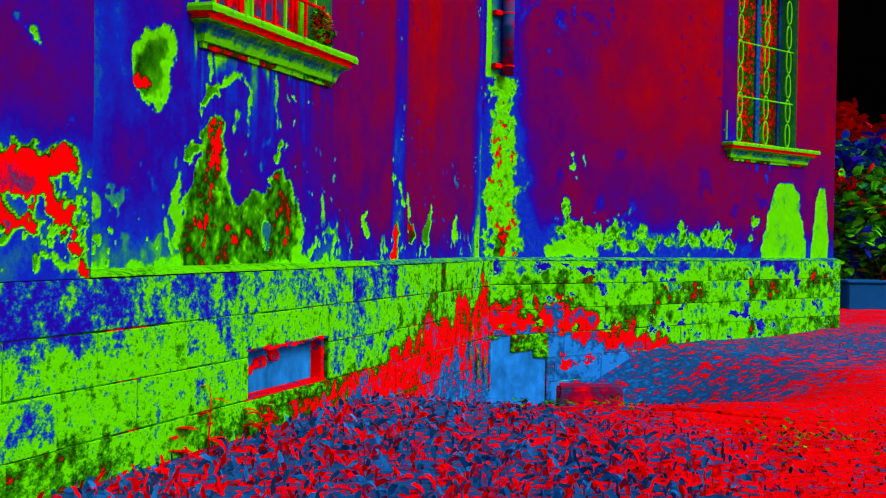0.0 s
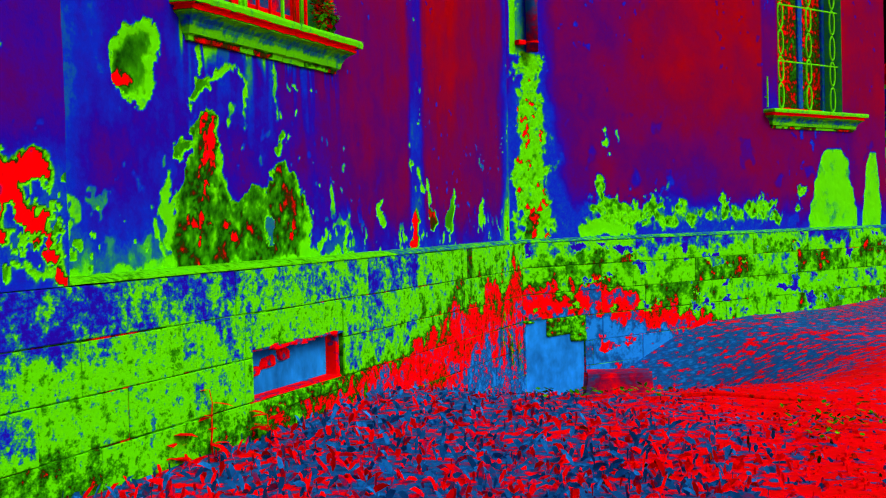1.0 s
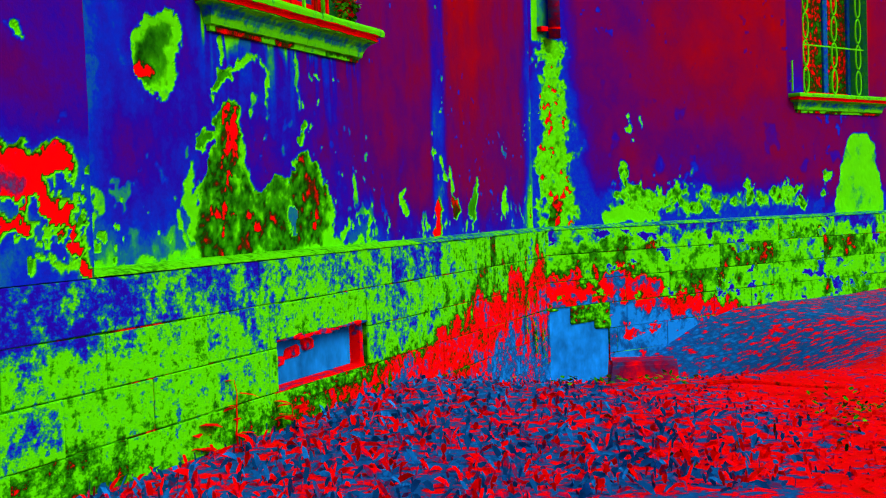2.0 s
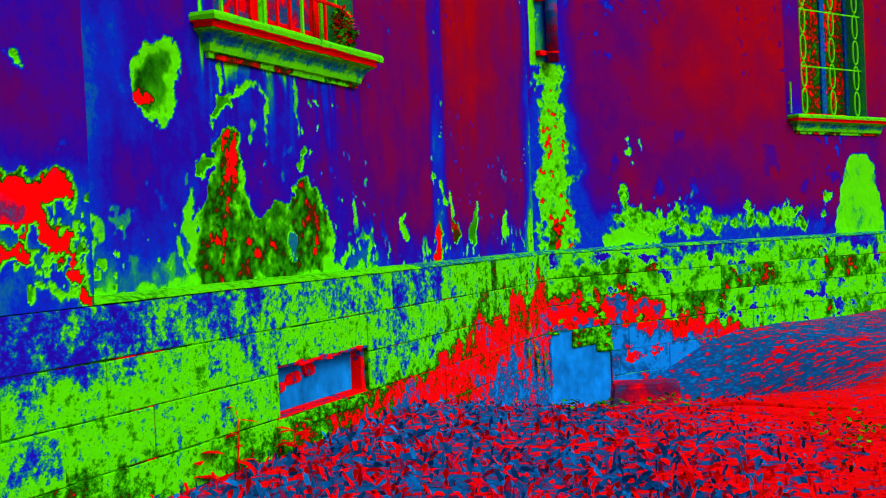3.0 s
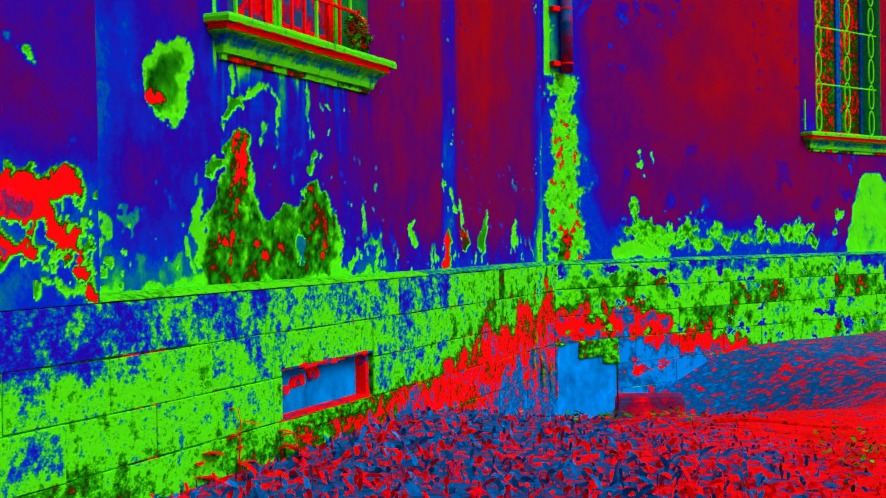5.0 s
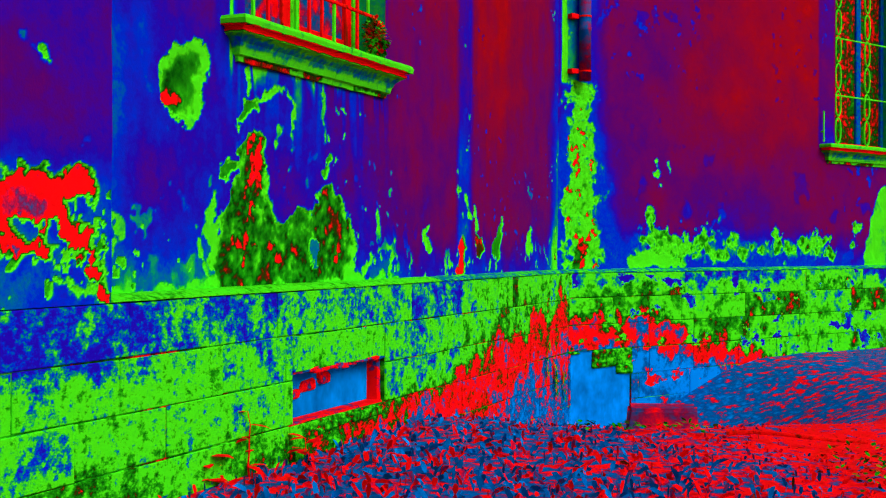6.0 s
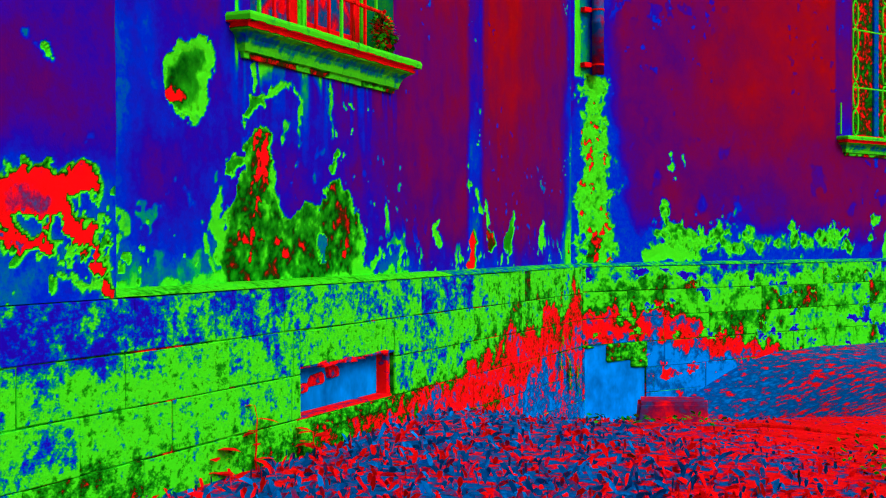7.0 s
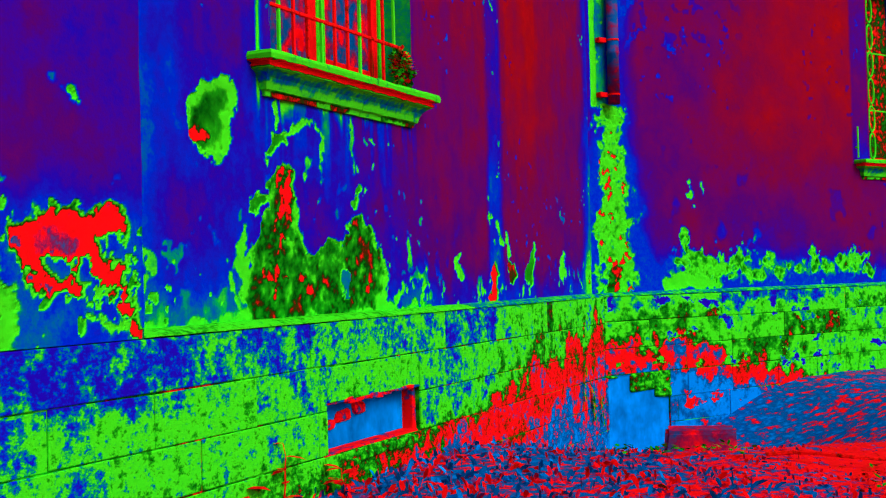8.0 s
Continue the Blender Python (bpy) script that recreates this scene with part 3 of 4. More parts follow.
def ground_z(x, y):
    z = GROUND - 0.57 * smooth(2.6, 0.6, y)
    pit = smooth(1.02, 0.22, hollow(x, y))
    return z - 0.50 * pit + (fbm(x * 0.9, y * 0.9, 5, 3) - 0.5) * 0.10 * smooth(60, 20, y)


def spaced(a, b, n, far):
    core = np.linspace(a, b, n)
    out = np.geomspace(0.5, far, 16)
    return np.concatenate([a - out[::-1], core, b + out])


gx, gy = spaced(-4, 9, 130, 1500), spaced(-2, 16, 180, 1500)
GX, GY = np.meshgrid(gx, gy, indexing="ij")
GZ = ground_z(GX, GY)
gi = np.arange(GX.size).reshape(GX.shape)
me = bpy.data.meshes.new("ground")
me.from_pydata(np.stack([GX, GY, GZ], -1).reshape(-1, 3).tolist(), [], np.stack([gi[:-1, :-1], gi[1:, :-1], gi[1:, 1:], gi[:-1, 1:]], -1).reshape(-1, 4).tolist())
me.materials.append(SOIL)
ground = tagged(new("ground", me), "dark turf ground sinking towards the wall corner", "ground", kind="structure")

# ---- sky backdrop ----
bm = bmesh.new()
R = 400
prev = None
for i in range(25):
    a = radians(-10 + i * 4.5)
    cur = [bm.verts.new((R * math.sin(a), R * math.cos(a), z)) for z in (-5, 135)]
    if prev:
        bm.faces.new((prev[0], cur[0], cur[1], prev[1]))
    prev = cur
tagged(mesh_ob("backdrop", bm, BLACK), "plain black sky behind the far trees", "sky", kind="structure")


# ---- stone base: mortar core and single blocks ----
COURSES = (LEDGE, 1.15, 0.94, 0.73, 0.52, 0.31, 0.10)
VENT_A = (1.29, 2.25, 0.73, 0.975)
VENT_B = (0.03, 0.72, 0.02, 0.735)


def core(name, place, u0, u1, hole, z0, label, jamb):
    """The rubble core behind the blocks, with the vent left open."""
    top = tagged(empty(name), label, "wall", kind="structure")
    a, b, e, f = hole
    for dims in ((u0, a, z0, LEDGE - 0.02), (b, u1, z0, LEDGE - 0.02), (a, b, f, LEDGE - 0.02), (a, b, z0, e)):
        if dims[1] - dims[0] > 0.001 and dims[3] - dims[2] > 0.001:
            boxed("core", JOINT, top, place, (dims[0], dims[1], -0.60, -0.008, dims[2], dims[3]), 0)
    # shallow panel painted with the void's shade, in place of a deep opening
    boxed("vent_back", VOID_SHADE, top, place, (a - 0.01, b + 0.01, -0.30, -0.10 if jamb else -0.022, e - 0.01, f + 0.01), 0, "shallow panel coloured as the shade inside the vent")
    # jamb, head and foot carry the shade of the recess in their colour
    if jamb:
        boxed("vent_jamb", RECESS_SHADE, top, place, (b - 0.03, b + 0.015, -0.20, -0.03, e, f), 0.008, "jamb coloured as its own shade", 0.006, random.Random(2))
        chips = random.Random(3)
        for k in range(9):
            c = a + (b - 0.03 - a) * k / 9
            boxed("vent_head", RECESS_SHADE, top, place, (c, c + (b - a) / 9 + 0.02, -0.16, chips.uniform(-0.012, 0.005), f - chips.uniform(0.004, 0.026), f + 0.008), 0.004, "", 0.008, chips)
        for k in range(3):
            boxed("inner_stone", RECESS_SHADE, top, place, (a + 0.05 + k * 0.17, a + 0.20 + k * 0.16, -0.16, -0.075, e + 0.10 + k * 0.028, e + 0.15 + k * 0.030), 0.012, "", 0.018, chips)
        boxed("vent_foot", RECESS_SHADE, top, place, (a, b - 0.02, -0.20, -0.01, e - 0.02, e + 0.008), 0.004, "", 0.005, random.Random(4))
    return top


def block(top, place, u0, u1, z0, z1, rng, proud=0.0, mat=None):
    bm = bmesh.new()
    g = 0.0028
    vs = box(bm, place, u0 + g, u1 - g, -0.20, proud + rng.uniform(-0.004, 0.003), z0 + g, z1 - g)
    for v in vs:
        v.co += Vector((0, 0, rng.uniform(-0.003, 0.003)))
    bmesh.ops.bevel(bm, geom=list(bm.edges), offset=0.0035, segments=1, affect="EDGES")
    return part("block", bm, mat or STONE, top)


def lay(top, place, u0, u1, courses, hole, rng, breaks):
    for i in range(len(courses) - 1):
        z1, z0 = courses[i], courses[i + 1]
        cuts = [u0] + list(breaks.get(i, []))
        while cuts[-1] < u1 - 0.01:
            nxt = cuts[-1] + rng.uniform(0.38, 0.82)
            cuts.append(u1 if nxt > u1 - 0.25 else nxt)
        for a, b in zip(cuts, cuts[1:]):
            h = hole
            if b <= h[0] + 0.01 or a >= h[1] - 0.01 or z1 <= h[2] + 0.01 or z0 >= h[3] - 0.01:
                # narrow recessed block stands for a dark hole, shade in its colour
                odd = b - a < 0.15
                block(top, place, a, b, z0, z1, rng, -0.03 if odd else 0.0, RECESS_SHADE if odd else None)
                continue
            if a < h[0] - 0.02:
                block(top, place, a, h[0], z0, z1, rng)
            if b > h[1] + 0.02:
                block(top, place, h[1], b, z0, z1, rng)
            m0, m1 = max(a, h[0]), min(b, h[1])
            if z1 - h[3] > 0.02 and z0 < h[3]:
                block(top, place, m0, m1, h[3], z1, rng)
            if h[2] - z0 > 0.02 and z1 > h[2]:
                block(top, place, m0, m1, z0, h[2], rng)


rng = random.Random(7)
base_a = core("stone_base_north", on_a, -2.2, LEN_A + 0.05, VENT_A, -0.1, "coursed limestone wall base with damp and moss", True)
lay(base_a, on_a, -2.2, LEN_A, COURSES, VENT_A, rng, {0: [-1.5, -0.75, 0.10, 0.62, 1.15, 1.9, 2.6, 3.3, 4.03, 4.22, 4.34], 1: [-1.2, -0.5, 0.05, 0.72, 1.23, 2.15, 2.8, 3.33, 4.2], 2: [-0.9, -0.2, 0.33, 1.21, 2.4, 3.1, 3.9, 4.6]})
base_b = core("stone_base_east", on_b, -0.02, LEN_B, VENT_B, -0.4, "coursed limestone wall base with damp and painted shade in the corner", False)
lay(base_b, on_b, 0.0, LEN_B, (LEDGE, 1.16, 0.945, 0.735, 0.52, 0.31, 0.10, -0.12), VENT_B, rng, {0: [1.38, 2.1, 3.1, 4.04, 4.8], 1: [0.5, 0.93, 1.34, 2.2, 3.0, 3.84, 4.55], 2: [0.93, 1.5, 2.25, 3.0, 3.84, 4.58]})

# broken stones round the hollow under the corner
for dims in ((0.28, 0.75, -0.09, 0.006, 0.60, 0.733), (0.55, 0.75, -0.10, 0.008, 0.52, 0.61), (-0.01, 0.16, -0.10, 0.0, 0.70, 0.733)):
    boxed("broken_stone", BROKEN, base_b, on_b, dims, 0.016, "", 0.016, rng)


# dry vine stems on the damp corner
vine = tagged(empty("dry_vine"), "thin dry vine stems clinging to the damp corner", "vine")
r = random.Random(17)
for i in range(4):
    u, z = 4.92 + i * 0.13 + r.uniform(-0.07, 0.07), r.uniform(0.32, 0.60)
    bm = bmesh.new()
    p = on_a(u, 0.008, z)
    height = r.uniform(0.16, 0.30)
    for k in range(8):
        q = on_a(u + r.uniform(-0.03, 0.03), 0.010, z + height * (k + 1) / 8)
        bmesh.ops.create_cone(bm, cap_ends=True, segments=5, radius1=0.003, radius2=0.002, depth=(q - p).length, matrix=Matrix.Translation((p + q) / 2) @ (q - p).to_track_quat("Z", "Y").to_matrix().to_4x4())
        if r.random() < 0.7:
            c = q + NA * 0.012
            vs = [bm.verts.new(c + DA * dx + NA * dn + Vector((0, 0, dz))) for dx, dn, dz in ((-0.018, 0, 0), (0, 0.012, -0.03), (0.018, 0, 0), (0, 0.004, 0.035))]
            bm.faces.new(vs)
        p = q
    part("stem", bm, STEM, vine)

# sloping ledge stones on the base
ledge = tagged(empty("ledge"), "sloping mossy ledge on top of the stone base", "ledge", kind="structure")


def ledge_stone(place, u0, u1, rng, mat):
    bm = bmesh.new()
    n = max(2, int((u1 - u0) / 0.08))
    rows = []
    for i in range(n + 1):
        u = u0 + (u1 - u0) * i / n
        w = rng.uniform(-0.0012, 0.0012)
        rows.append([bm.verts.new(place(u, nn, zz + w)) for nn, zz in ((-0.14, LEDGE), (0.004, LEDGE + 0.002), (0.004 + w, LEDGE + 0.008), (-0.05, LEDGE + 0.024), (-0.14, LEDGE + 0.034))])
    for a, b in zip(rows, rows[1:]):
        for k in range(5):
            j = (k + 1) % 5
            bm.faces.new((a[k], b[k], b[j], a[j]))
    bm.faces.new(rows[0])
    bm.faces.new(rows[-1][::-1])
    bmesh.ops.recalc_face_normals(bm, faces=bm.faces)
    part("ledge_stone", bm, mat, ledge)


for place, cuts in ((on_a, (0.002, 0.9, 1.95, 3.0, 4.03, LEN_A)), (on_b, (0.0, 1.38, 2.3, 3.3, 4.3, LEN_B))):
    for a, b in zip(cuts, cuts[1:]):
        ledge_stone(place, a + 0.001, b - 0.003, rng, LEDGE_STONE if place is on_a and a < 2.5 else LEDGE_PALE)

# broken stone sill of the vent
sill = tagged(empty("vent_sill"), "broken pale stone sill under the vent", "sill")
for a, b, z, deep, r in ((1.44, 1.58, 0.680, 0.03, 0.012), (1.60, 1.84, 0.705, 0.04, 0.010), (1.85, 2.20, 0.712, 0.045, 0.008)):
    boxed("sill_stone", BROKEN, sill, on_a, (a, b, -0.12, 0.016, z - deep, z), 0.008, rough=r, rng=rng)


# ---- windows ----
def sill_profile():
    """Outline of the moulded sill: (out from the plaster, height)."""
    return ((0.0, -0.185), (0.016, -0.185), (0.020, -0.164), (0.034, -0.156), (0.040, -0.132), (0.052, -0.105), (0.076, -0.082), (0.100, -0.070), (0.104, -0.056), (0.096, -0.052), (0.096, -0.044), (0.130, -0.040), (0.134, -0.016), (0.126, 0.0), (0.0, 0.006))


def moulded_sill(name, place, u0, u1, z, label):
    top = tagged(empty(name), label, "window sill")
    prof = sill_profile()
    mid = (u0 + u1) / 2 + 0.12
    for a, b, l, r in ((u0, mid - 0.003, True, False), (mid + 0.003, u1, False, True)):
        bm = bmesh.new()
        reach = max(p for p, _ in prof)
        stations = []
        n = 14
        for i in range(n + 1):
            f = i / n
            ring = []
            for p, h in prof:
                ua = a + (reach - p if l else 0)
                ub = b - (reach - p if r else 0)
                wob = (noise.noise(Vector((f * 9 + a * 7, p * 20, h * 20))) * 0.004)
                ring.append(bm.verts.new(place(ua + (ub - ua) * f, -SETBACK + p + (wob if p > 0.01 else 0), z + h + wob * 0.6)))
            stations.append(ring)
        k = len(prof)
        for s0, s1 in zip(stations, stations[1:]):
            for i in range(k):
                j = (i + 1) % k
                bm.faces.new((s0[i], s1[i], s1[j], s0[j]))
        # mitred ends that return to the wall
        for ring, on, sgn in ((stations[0], l, -1), (stations[-1], r, 1)):
            if on:
                back = [bm.verts.new(Vector(v.co) - (v.co - place(0, -SETBACK, 0)).dot(place(0, 1, 0) - place(0, 0, 0)) * (place(0, 1, 0) - place(0, 0, 0))) for v in ring]
                for i in range(k):
                    j = (i + 1) % k
                    try:
                        bm.faces.new((ring[i], ring[j], back[j], back[i]) if sgn > 0 else (ring[j], ring[i], back[i], back[j]))
                    except ValueError:
                        pass
            else:
                bm.faces.new(ring if sgn > 0 else ring[::-1])
        bmesh.ops.recalc_face_normals(bm, faces=bm.faces)
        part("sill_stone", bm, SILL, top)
    return top


moulded_sill("window_sill", on_a, 0.83, 2.53, 2.58, "moulded pale stone window sill with painted shadow lines")
moulded_sill("window_sill", on_b, 3.44, 5.16, 2.58, "narrow moulded stone window sill with a painted shadow line near its top")


def bar(bm, p, q, r, seg=6):
    p, q = Vector(p), Vector(q)
    d = q - p
    m = Matrix.Translation((p + q) / 2) @ d.to_track_quat("Z", "Y").to_matrix().to_4x4()
    bmesh.ops.create_cone(bm, cap_ends=True, segments=seg, radius1=r, radius2=r, depth=d.length, matrix=m)


# window with two casements behind plain bars
w0, w1, wz0, wz1 = WIN_A
win_a = tagged(empty("window_1"), "old casement window with dusty panes in a deep reveal", "window", kind="structure")
D = -SETBACK - 0.17
for nm, dims, mat in (("frame_side", (w0, w0 + 0.07, D - 0.06, D, wz0, wz1), FRAME), ("frame_side", (w1 - 0.05, w1, D - 0.06, D, wz0, wz1), FRAME),
                      ("frame_foot", (w0 + 0.07, w1 - 0.05, D - 0.06, D, wz0, wz0 + 0.05), FRAME)):
    boxed(nm, mat, win_a, on_a, dims, 0.006)
mid = (w0 + w1) / 2
for a, b in ((w0 + 0.07, mid), (mid, w1 - 0.05)):
    leaf = empty("casement")
    leaf.parent = win_a
    for nm, dims, mat in (("stile", (a + 0.004, a + 0.085, D - 0.05, D - 0.012, wz0 + 0.055, wz1), FRAME), ("stile", (b - 0.085, b - 0.004, D - 0.05, D - 0.012, wz0 + 0.055, wz1), WOOD),
                          ("rail", (a + 0.085, b - 0.085, D - 0.05, D - 0.012, wz0 + 0.055, wz0 + 0.13), WOOD), ("glazing_bar", (a + 0.085, b - 0.085, D - 0.045, D - 0.018, wz0 + 0.62, wz0 + 0.65), FRAME)):
        boxed(nm, mat, leaf, on_a, dims, 0.005)
    boxed("pane", GLASS, leaf, on_a, (a + 0.08, b - 0.08, D - 0.038, D - 0.030, wz0 + 0.12, wz1), 0, "dusty dark glass")
grille = tagged(empty("window_grille"), "rusted iron window grille of square upright bars", "grille")
GN = -SETBACK - 0.07
for i in range(11):
    u = w0 + 0.05 + i * (w1 - w0 - 0.12) / 10
    bm = bmesh.new()
    box(bm, on_a, u - 0.008, u + 0.008, GN - 0.008, GN + 0.008, wz0 + 0.002, wz1, bevel=0.002)
    part("upright_bar", bm, (DULL_RED, IRON, WOOD)[i % 3], grille)
for z in (wz0 + 0.27, wz0 + 0.93):
    boxed("cross_bar", DULL_RED, grille, on_a, (w0 - 0.03, w1 + 0.03, GN - 0.005, GN + 0.012, z - 0.009, z + 0.009), 0.003)

# window with wrought chains of links in front
w0, w1, wz0, wz1 = WIN_B
win_b = tagged(empty("window_2"), "tall narrow window with mottled dusty glass", "window", kind="structure")
D = -SETBACK - 0.20
for nm, dims, mat in (("frame_side", (w0, w0 + 0.05, D - 0.06, D, wz0, wz1), PALE_FRAME), ("frame_side", (w1 - 0.05, w1, D - 0.06, D, wz0, wz1), PALE_FRAME),
                      ("frame_foot", (w0 + 0.05, w1 - 0.05, D - 0.06, D, wz0, wz0 + 0.05), WOOD), ("mullion", (4.37, 4.45, D - 0.06, D - 0.005, wz0 + 0.05, wz1), PALE_FRAME)):
    boxed(nm, mat, win_b, on_b, dims, 0.006)
for a, b in ((w0 + 0.05, 4.37), (4.45, w1 - 0.05)):
    boxed("pane", LACE, win_b, on_b, (a, b, D - 0.04, D - 0.03, wz0 + 0.05, wz1), 0, "mottled dusty glass")
grille_b = tagged(empty("window_grille"), "wrought iron grille with chains of long links", "grille")
GN = -SETBACK - 0.05


def link(place, u, n, z, half, wide, r):
    """One long flat ring of iron."""
    bm = bmesh.new()
    k, s = 14, 5
    rings = []
    for i in range(k):
        a = 2 * math.pi * i / k
        c = (wide * math.cos(a), half * math.copysign(abs(math.sin(a)) ** 0.8, math.sin(a)))
        o = (math.cos(a), math.sin(a))
        ring = []
        for j in range(s):
            b = 2 * math.pi * j / s
            ring.append(bm.verts.new(place(u + c[0] + o[0] * r * math.cos(b), n + r * math.sin(b), z + c[1] + o[1] * r * math.cos(b))))
        rings.append(ring)
    for i in range(k):
        for j in range(s):
            bm.faces.new((rings[i][j], rings[(i + 1) % k][j], rings[(i + 1) % k][(j + 1) % s], rings[i][(j + 1) % s]))
    return bm


for u in (w0 + 0.12, w0 + 0.62, w1 - 0.10):
    z = wz0 + 0.15
    while z < wz1:
        part("link", link(on_b, u, GN, z, 0.125, 0.045, 0.010), IRON, grille_b)
        z += 0.27
for z in (wz0 + 0.50, wz0 + 1.07):
    boxed("cross_bar", IRON, grille_b, on_b, (w0 - 0.02, w1 + 0.02, GN - 0.006, GN + 0.006, z - 0.007, z + 0.007), 0.002)
hook = tagged(empty("iron_hook"), "small bent iron hook beside the window", "hook")
bm = bmesh.new()
bar(bm, on_b(3.47, -SETBACK - 0.02, 2.70), on_b(3.47, -SETBACK + 0.03, 2.70), 0.008)
bar(bm, on_b(3.47, -SETBACK + 0.03, 2.60), on_b(3.47, -SETBACK + 0.03, 2.90), 0.008)
part("rod", bm, IRON, hook)

# ---- downpipe ----
pipe = tagged(empty("downpipe"), "cut-off dark zinc downpipe in the wall corner", "downpipe")
pc = on_b(0.205, -0.035, 0)
bm = bmesh.new()
seg = 20
rows = []
for rr, z in ((0.042, 2.915), (0.048, 2.905), (0.048, 3.30), (0.052, 3.305), (0.052, 3.33), (0.048, 3.335), (0.048, TOP)):
    rows.append([bm.verts.new((pc.x + rr * math.cos(2 * math.pi * i / seg), pc.y + rr * math.sin(2 * math.pi * i / seg), z)) for i in range(seg)])
inner = [bm.verts.new((pc.x + 0.040 * math.cos(2 * math.pi * i / seg), pc.y + 0.040 * math.sin(2 * math.pi * i / seg), 3.4)) for i in range(seg)]
rows = [inner] + rows
for a, b in zip(rows, rows[1:]):
    for i in range(seg):
        bm.faces.new((a[i], a[(i + 1) % seg], b[(i + 1) % seg], b[i]))
bmesh.ops.recalc_face_normals(bm, faces=bm.faces)
for f in bm.faces:
    f.smooth = True
part("tube", bm, PIPE_MAT, pipe)
for z in (2.98, 3.42):
    bm = bmesh.new()
    bmesh.ops.create_cone(bm, cap_ends=True, segments=18, radius1=0.052, radius2=0.052, depth=0.014, matrix=Matrix.Translation((pc.x, pc.y, z)))
    box(bm, on_b, 0.075, 0.15, -SETBACK - 0.03, -0.05, z - 0.02, z + 0.016)
    part("clamp", bm, WEED, pipe, "rusty pipe clamp")

# ---- things on the ground ----
slab = tagged(empty("stone_slab"), "dark stone slab lying in the hollow", "stone")
bm = bmesh.new()
box(bm, lambda u, n, z: Vector((u, n, z)), -0.20, 0.20, -0.11, 0.11, -0.05, 0.105)
bmesh.ops.bevel(bm, geom=list(bm.edges), offset=0.018, segments=2, affect="EDGES")
for v in bm.verts:
    v.co += Vector((noise.noise(v.co * 6), noise.noise(v.co * 6 + Vector((5, 0, 0))), noise.noise(v.co * 6 + Vector((0, 5, 0))))) * 0.018
sl = part("slab", bm, SLAB, slab)
sl.matrix_world = pose(1.14, 6.62, float(ground_z(np.array(1.14), np.array(6.62))) + 0.03, 0, 0, -10)


def leaf_quad(verts, faces, base, direction, up, length, width, bend):
    """A blade that droops: a foot, two pairs on the way, a tip."""
    side = direction.cross(up)
    side = side.normalized() if side.length > 1e-4 else Vector((1, 0, 0))
    k = len(verts)
    drop = Vector((0, 0, -bend * length))
    m1 = base + direction * length * 0.35 + drop * 0.10
    m2 = base + direction * length * 0.72 + drop * 0.45
    tip = base + direction * length + drop
    verts += [tuple(base), tuple(m1 + side * width * 0.5), tuple(m2 + side * width * 0.42), tuple(tip), tuple(m2 - side * width * 0.42), tuple(m1 - side * width * 0.5)]
    faces += [(k, k + 1, k + 5), (k + 1, k + 2, k + 4, k + 5), (k + 2, k + 3, k + 4)]


def inside_wall(x, y):
    pa = Vector((x, y, 0)) - P0
    pb = Vector((x, y, 0)) - C0
    return pa.dot(NA) < 0.02 and pa.dot(DA) < LEN_A or (pb.dot(NB) < 0.02 and pb.dot(DB) < LEN_B + 0.3) or (pa.dot(NA) < 0.02 and pb.dot(NB) < 0.02)


def blades(name, count, x0, x1, y0, y1, length, width, lean, material, label, seed, upright=0.45):
    r = random.Random(seed)
    verts, faces = [], []
    made = 0
    while made < count:
        x, y = r.uniform(x0, x1), r.uniform(y0, y1)
        if inside_wall(x, y) or (abs(x - 1.14) < 0.24 and -0.45 < y - 6.6 < 0.14 and r.random() < 0.85) or x > 0.42 * y + 0.8:
            made += 0.05
            continue
        # blades thin out away from the weedy strip
        lush = noise.noise(Vector((x * 0.8, y * 0.8, 3.3)))
        short = (1.0 - 0.65 * float(smooth(0.6, 1.9, np.array(x + 0.6 * lush)))) * (0.55 + 0.45 * float(smooth(1.0, 1.35, hollow(x, y))))
        z = float(ground_z(np.array(x), np.array(y))) - 0.01
        a = r.uniform(0, 2 * math.pi)
        t = r.uniform(upright, lean)
        d = Vector((math.cos(a) * math.sin(t), math.sin(a) * math.sin(t), math.cos(t)))
        leaf_quad(verts, faces, Vector((x, y, z)), d, Vector((math.cos(a + 1.9), math.sin(a + 1.9), 0.2)), r.uniform(*length) * short, r.uniform(*width) * (0.5 + 0.5 * short), r.uniform(0.25, 0.6))
        made += 1
    me = bpy.data.meshes.new(name)
    me.from_pydata(verts, [], faces)
    me.materials.append(material)
    return tagged(new(name, me), label, "grass", kind="stuff")


blades("grass", 5000, -1.8, 3.6, 3.9, 7.0, (0.05, 0.14), (0.012, 0.030), 1.0, GRASS, "dense dark drooping grass and weeds", 3, 0.1)
blades("grass", 5000, -1.0, 6.0, 6.2, 13.5, (0.03, 0.07), (0.010, 0.022), 1.4, GRASS, "short dark lawn grass towards the wall", 4, 0.5)
blades("grass", 4500, 0.2, 4.6, 6.4, 11.6, (0.04, 0.11), (0.014, 0.032), 1.3, GRASS, "grass in the sunken corner, its shade put into the colour", 8, 0.3)

# fallen stick on the lawn
stick = tagged(empty("stick"), "thin fallen dark stick lying on the lawn", "stick")
bm = bmesh.new()
pts = [(1.36 + i * 0.13, 6.02 - i * 0.045 + 0.02 * math.sin(i * 1.7), GROUND + 0.05 + 0.012 * math.sin(i)) for i in range(6)]
for i, (p, q) in enumerate(zip(pts, pts[1:])):
    bar(bm, p, q, 0.012 - i * 0.0012, 6)
part("twig", bm, DULL_RED, stick)


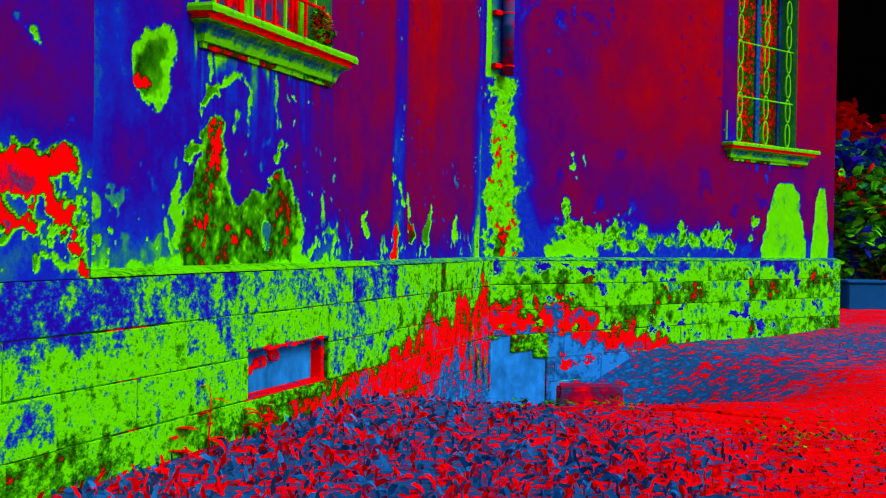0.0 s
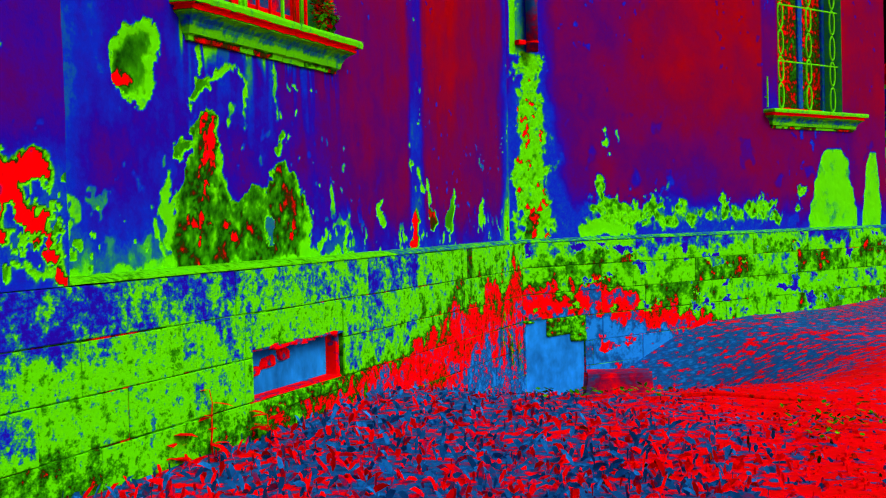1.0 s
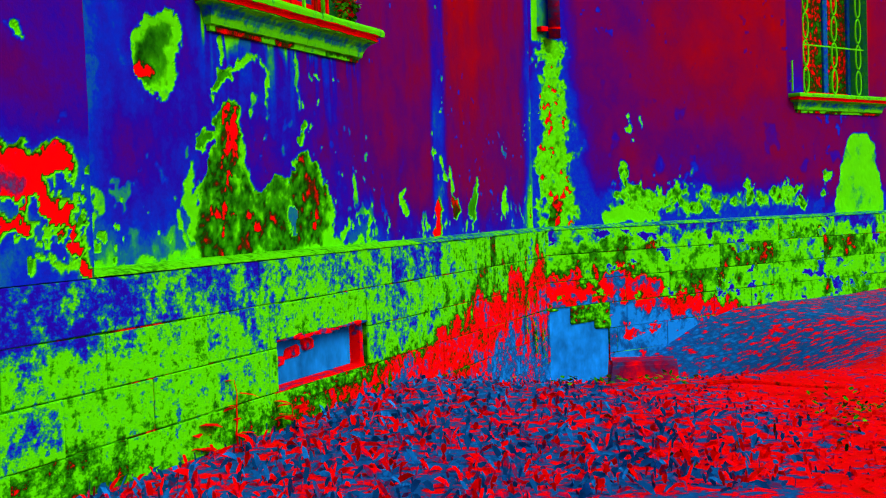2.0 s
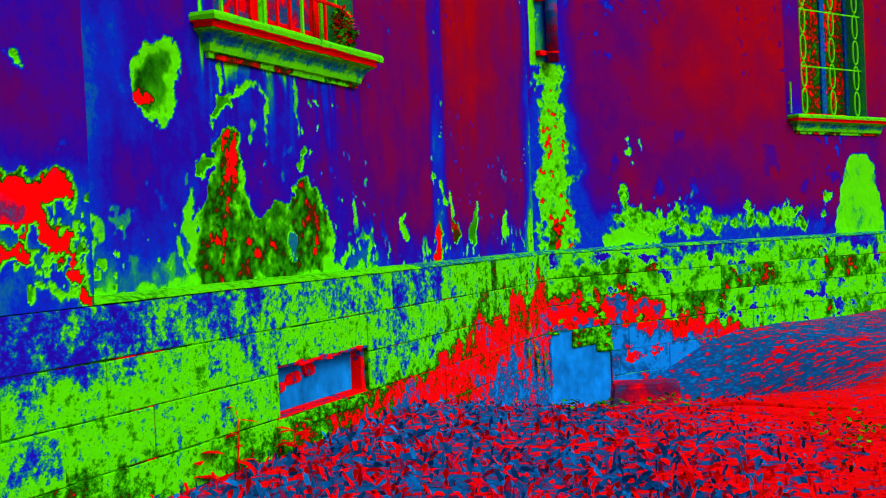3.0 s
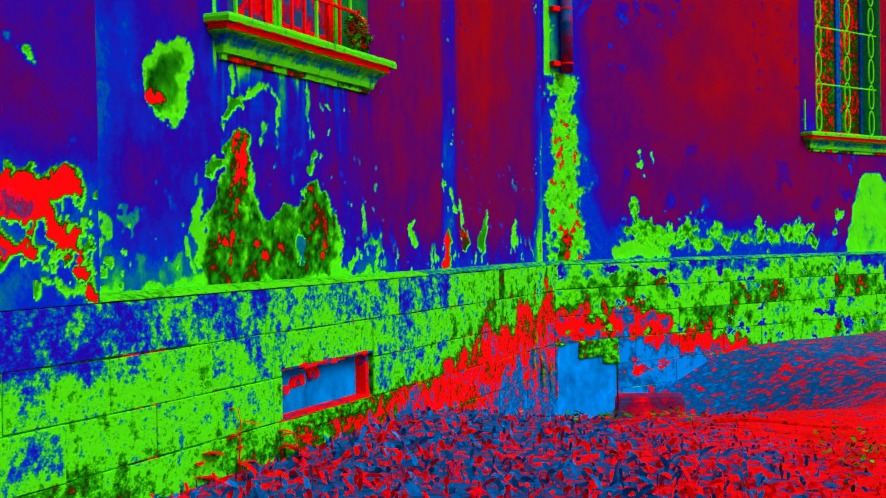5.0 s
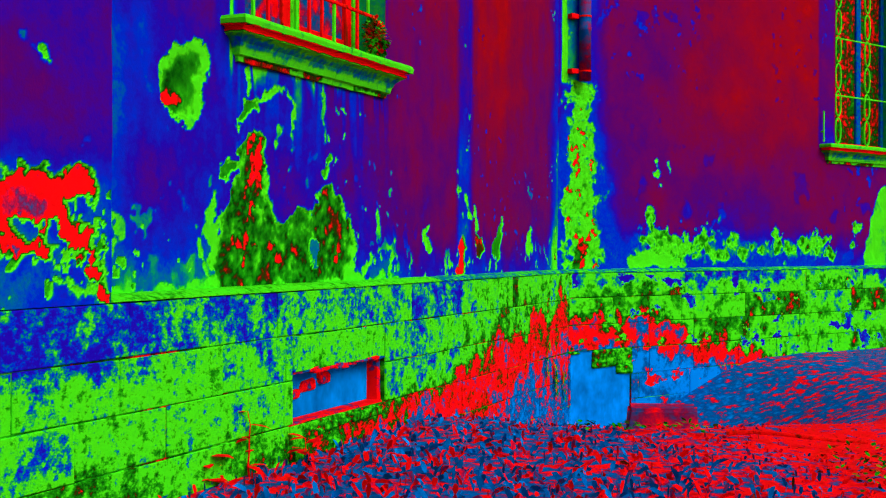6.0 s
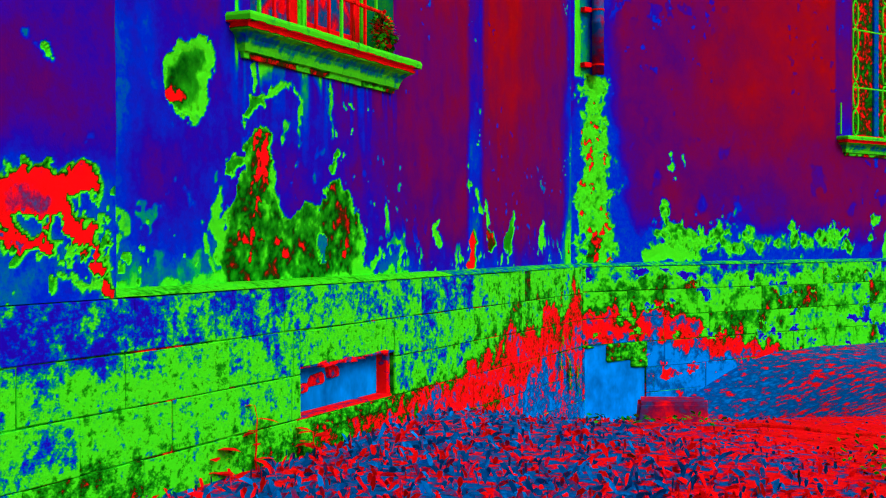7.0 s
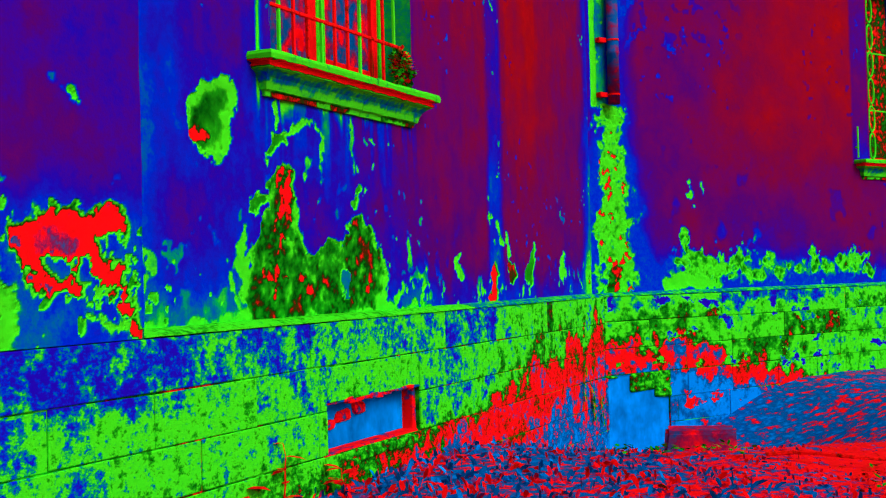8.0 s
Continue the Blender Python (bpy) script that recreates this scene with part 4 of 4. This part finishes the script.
# ---- leaf litter on the rim of the hollow ----
verts, faces = [], []
r = random.Random(12)
for cx, cy, n, sx, sy in ((0.75, 6.28, 34, 0.16, 0.05), (1.05, 6.22, 40, 0.13, 0.05), (1.30, 6.12, 12, 0.06, 0.03), (1.85, 5.75, 14, 0.10, 0.03), (1.95, 5.25, 60, 0.14, 0.16), (1.75, 4.95, 30, 0.10, 0.10)):
    for i in range(n):
        x, y = r.gauss(cx, sx), r.gauss(cy, sy)
        a = r.uniform(0, 6.28)
        d = Vector((math.cos(a), math.sin(a), r.uniform(0.1, 0.9))).normalized()
        leaf_quad(verts, faces, Vector((x, y, float(ground_z(np.array(x), np.array(y))) + r.uniform(0.01, 0.05))), d, Vector((0, 0, 1)), r.uniform(0.02, 0.05), r.uniform(0.012, 0.03), 0.1)
me = bpy.data.meshes.new("leaf_litter")
me.from_pydata(verts, [], faces)
me.materials.append(LITTER)
tagged(new("leaf_litter", me), "scattered pale dry leaves on dark turf", "leaves", kind="stuff")


# ---- small weeds ----
def weed(x, y, z, height, leaves, size, seed, label):
    r = random.Random(seed)
    top = tagged(empty("weed"), label, "weed", "weeds at the wall foot")
    bm = bmesh.new()
    p = Vector((x, y, z - 0.02))
    joints = [p]
    for i in range(5):
        p = p + Vector((r.uniform(-0.012, 0.012), r.uniform(-0.012, 0.012), height / 5))
        bar(bm, joints[-1], p, 0.005 * (1 - i * 0.14), 5)
        joints.append(p)
    part("stem", bm, WEED, top)
    for i in range(leaves):
        q = joints[1 + i % 5]
        a = i * 2.4 + r.uniform(-0.4, 0.4)
        verts, faces = [], []
        leaf_quad(verts, faces, q, Vector((math.cos(a), math.sin(a), r.uniform(0.0, 0.5))).normalized(), Vector((0, 0, 1)), size * r.uniform(0.7, 1.2), size * 0.5, 0.25)
        me = bpy.data.meshes.new("leaf")
        me.from_pydata(verts, [], faces)
        me.materials.append(WEED)
        lf = new("leaf", me)
        lf.parent = top
    return top


weed(-0.93, 5.10, GROUND, 0.30, 9, 0.085, 1, "small reddish weed growing at the wall foot")
weed(-1.10, 4.90, GROUND, 0.17, 18, 0.12, 2, "low broad-leaved weed against the wall foot")
weed(-1.36, 4.52, GROUND, 0.20, 8, 0.06, 3, "thin reddish weed stalks below the stone base")
weed(-1.50, 4.42, GROUND, 0.22, 8, 0.05, 4, "thin reddish weed stalks below the stone base")

weed(-1.22, 4.74, GROUND, 0.12, 16, 0.11, 5, "low broad-leaved weed against the wall foot")
weed(-0.72, 5.42, GROUND, 0.13, 14, 0.10, 6, "low broad-leaved weed against the wall foot")

# clump of weeds and dirt in the corner of the window
clump = tagged(empty("weed_clump"), "dry weeds and dirt caught in the window corner", "weed")
r = random.Random(21)
verts, faces = [], []
c = on_a(2.34, -SETBACK - 0.02, 2.60)
for i in range(900):
    v = Vector((r.gauss(0, 1), r.gauss(0, 1), r.gauss(0, 1))).normalized()
    p = c + DA * (v.x * 0.13 * r.random() + 0.02) + NA * v.y * 0.06 * r.random() + Vector((0, 0, 0.12 + v.z * 0.12 * r.random()))
    leaf_quad(verts, faces, p, v, Vector((0.3, 0.2, 1)), r.uniform(0.015, 0.035), r.uniform(0.012, 0.028), 0.1)
me = bpy.data.meshes.new("foliage")
me.from_pydata(verts, [], faces)
me.materials.append(CLUMP)
o = new("foliage", me)
o.parent = clump


# ---- beyond the end of the building ----
def leafy(name, x, y, z, rx, rz, count, size, seed, material, label):
    top = tagged(empty(name), label, "bush" if rz < 3 else "tree", "garden bushes" if rz < 3 else "far trees")
    r = random.Random(seed)
    bm = bmesh.new()
    for i in range(5):
        a = i * 1.3
        bar(bm, (x, y, z - 0.1), (x + math.cos(a) * rx * 0.5, y + math.sin(a) * rx * 0.5, z + rz * r.uniform(0.8, 1.5)), 0.02 * rz, 6)
    part("trunk", bm, SLAB, top)
    verts, faces = [], []
    for i in range(count):
        v = Vector((r.gauss(0, 1), r.gauss(0, 1), r.gauss(0, 1))).normalized()
        f = (0.55 + 0.5 * noise.noise(v * 2.3 + Vector((seed, 0, 0)))) * r.uniform(0.6, 1.1) + 0.25
        p = Vector((x + v.x * rx * f, y + v.y * rx * f, z + rz + v.z * rz * f))
        d = Vector((r.uniform(-1, 1), r.uniform(-1, 1), r.uniform(-0.6, 1))).normalized()
        leaf_quad(verts, faces, p, d, Vector((0.2, 0.4, 1)), size * r.uniform(0.6, 1.3), size * 0.6, 0.2)
    me = bpy.data.meshes.new("crown")
    me.from_pydata(verts, [], faces)
    me.materials.append(material)
    o = new("crown", me)
    o.parent = top
    return top


leafy("bush", 8.3, 19.0, GROUND, 1.2, 1.05, 6000, 0.26, 5, BUSH, "dense mottled garden bush beyond the building")
leafy("bush", 10.3, 20.5, GROUND, 1.4, 1.25, 6000, 0.26, 6, BUSH, "dense mottled garden bush beyond the building")
leafy("bush", 12.5, 21.5, GROUND, 1.5, 1.1, 6000, 0.26, 7, BUSH, "dense mottled garden bush beyond the building")
for i in range(5):
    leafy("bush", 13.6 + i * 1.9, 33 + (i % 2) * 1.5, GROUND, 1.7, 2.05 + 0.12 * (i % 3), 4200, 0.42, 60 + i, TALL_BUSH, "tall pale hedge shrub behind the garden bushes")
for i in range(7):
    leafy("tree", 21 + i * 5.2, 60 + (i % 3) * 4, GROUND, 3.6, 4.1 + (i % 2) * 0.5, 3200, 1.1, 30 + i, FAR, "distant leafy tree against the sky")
bin_ = tagged(empty("stone_trough"), "low dark block-shaped trough on the lawn", "trough")
at = lambda u, n, z: Vector((7.6 + u, 17.2 + n, z))
boxed("body", TROUGH, bin_, at, (-0.32, 0.32, -0.25, 0.25, GROUND - 0.05, GROUND + 0.40), 0.03)
boxed("rim", TROUGH, bin_, at, (-0.35, 0.35, -0.28, 0.28, GROUND + 0.40, GROUND + 0.45), 0.015)

# plain end of the building
boxed("wall_end", STONE, None, on_b, (LEN_B - 0.45, LEN_B - 0.012, -4.5, -0.625, 0.2, TOP), 0)
tagged(bpy.data.objects["wall_end"], "plain end wall of the building", "wall", kind="structure")
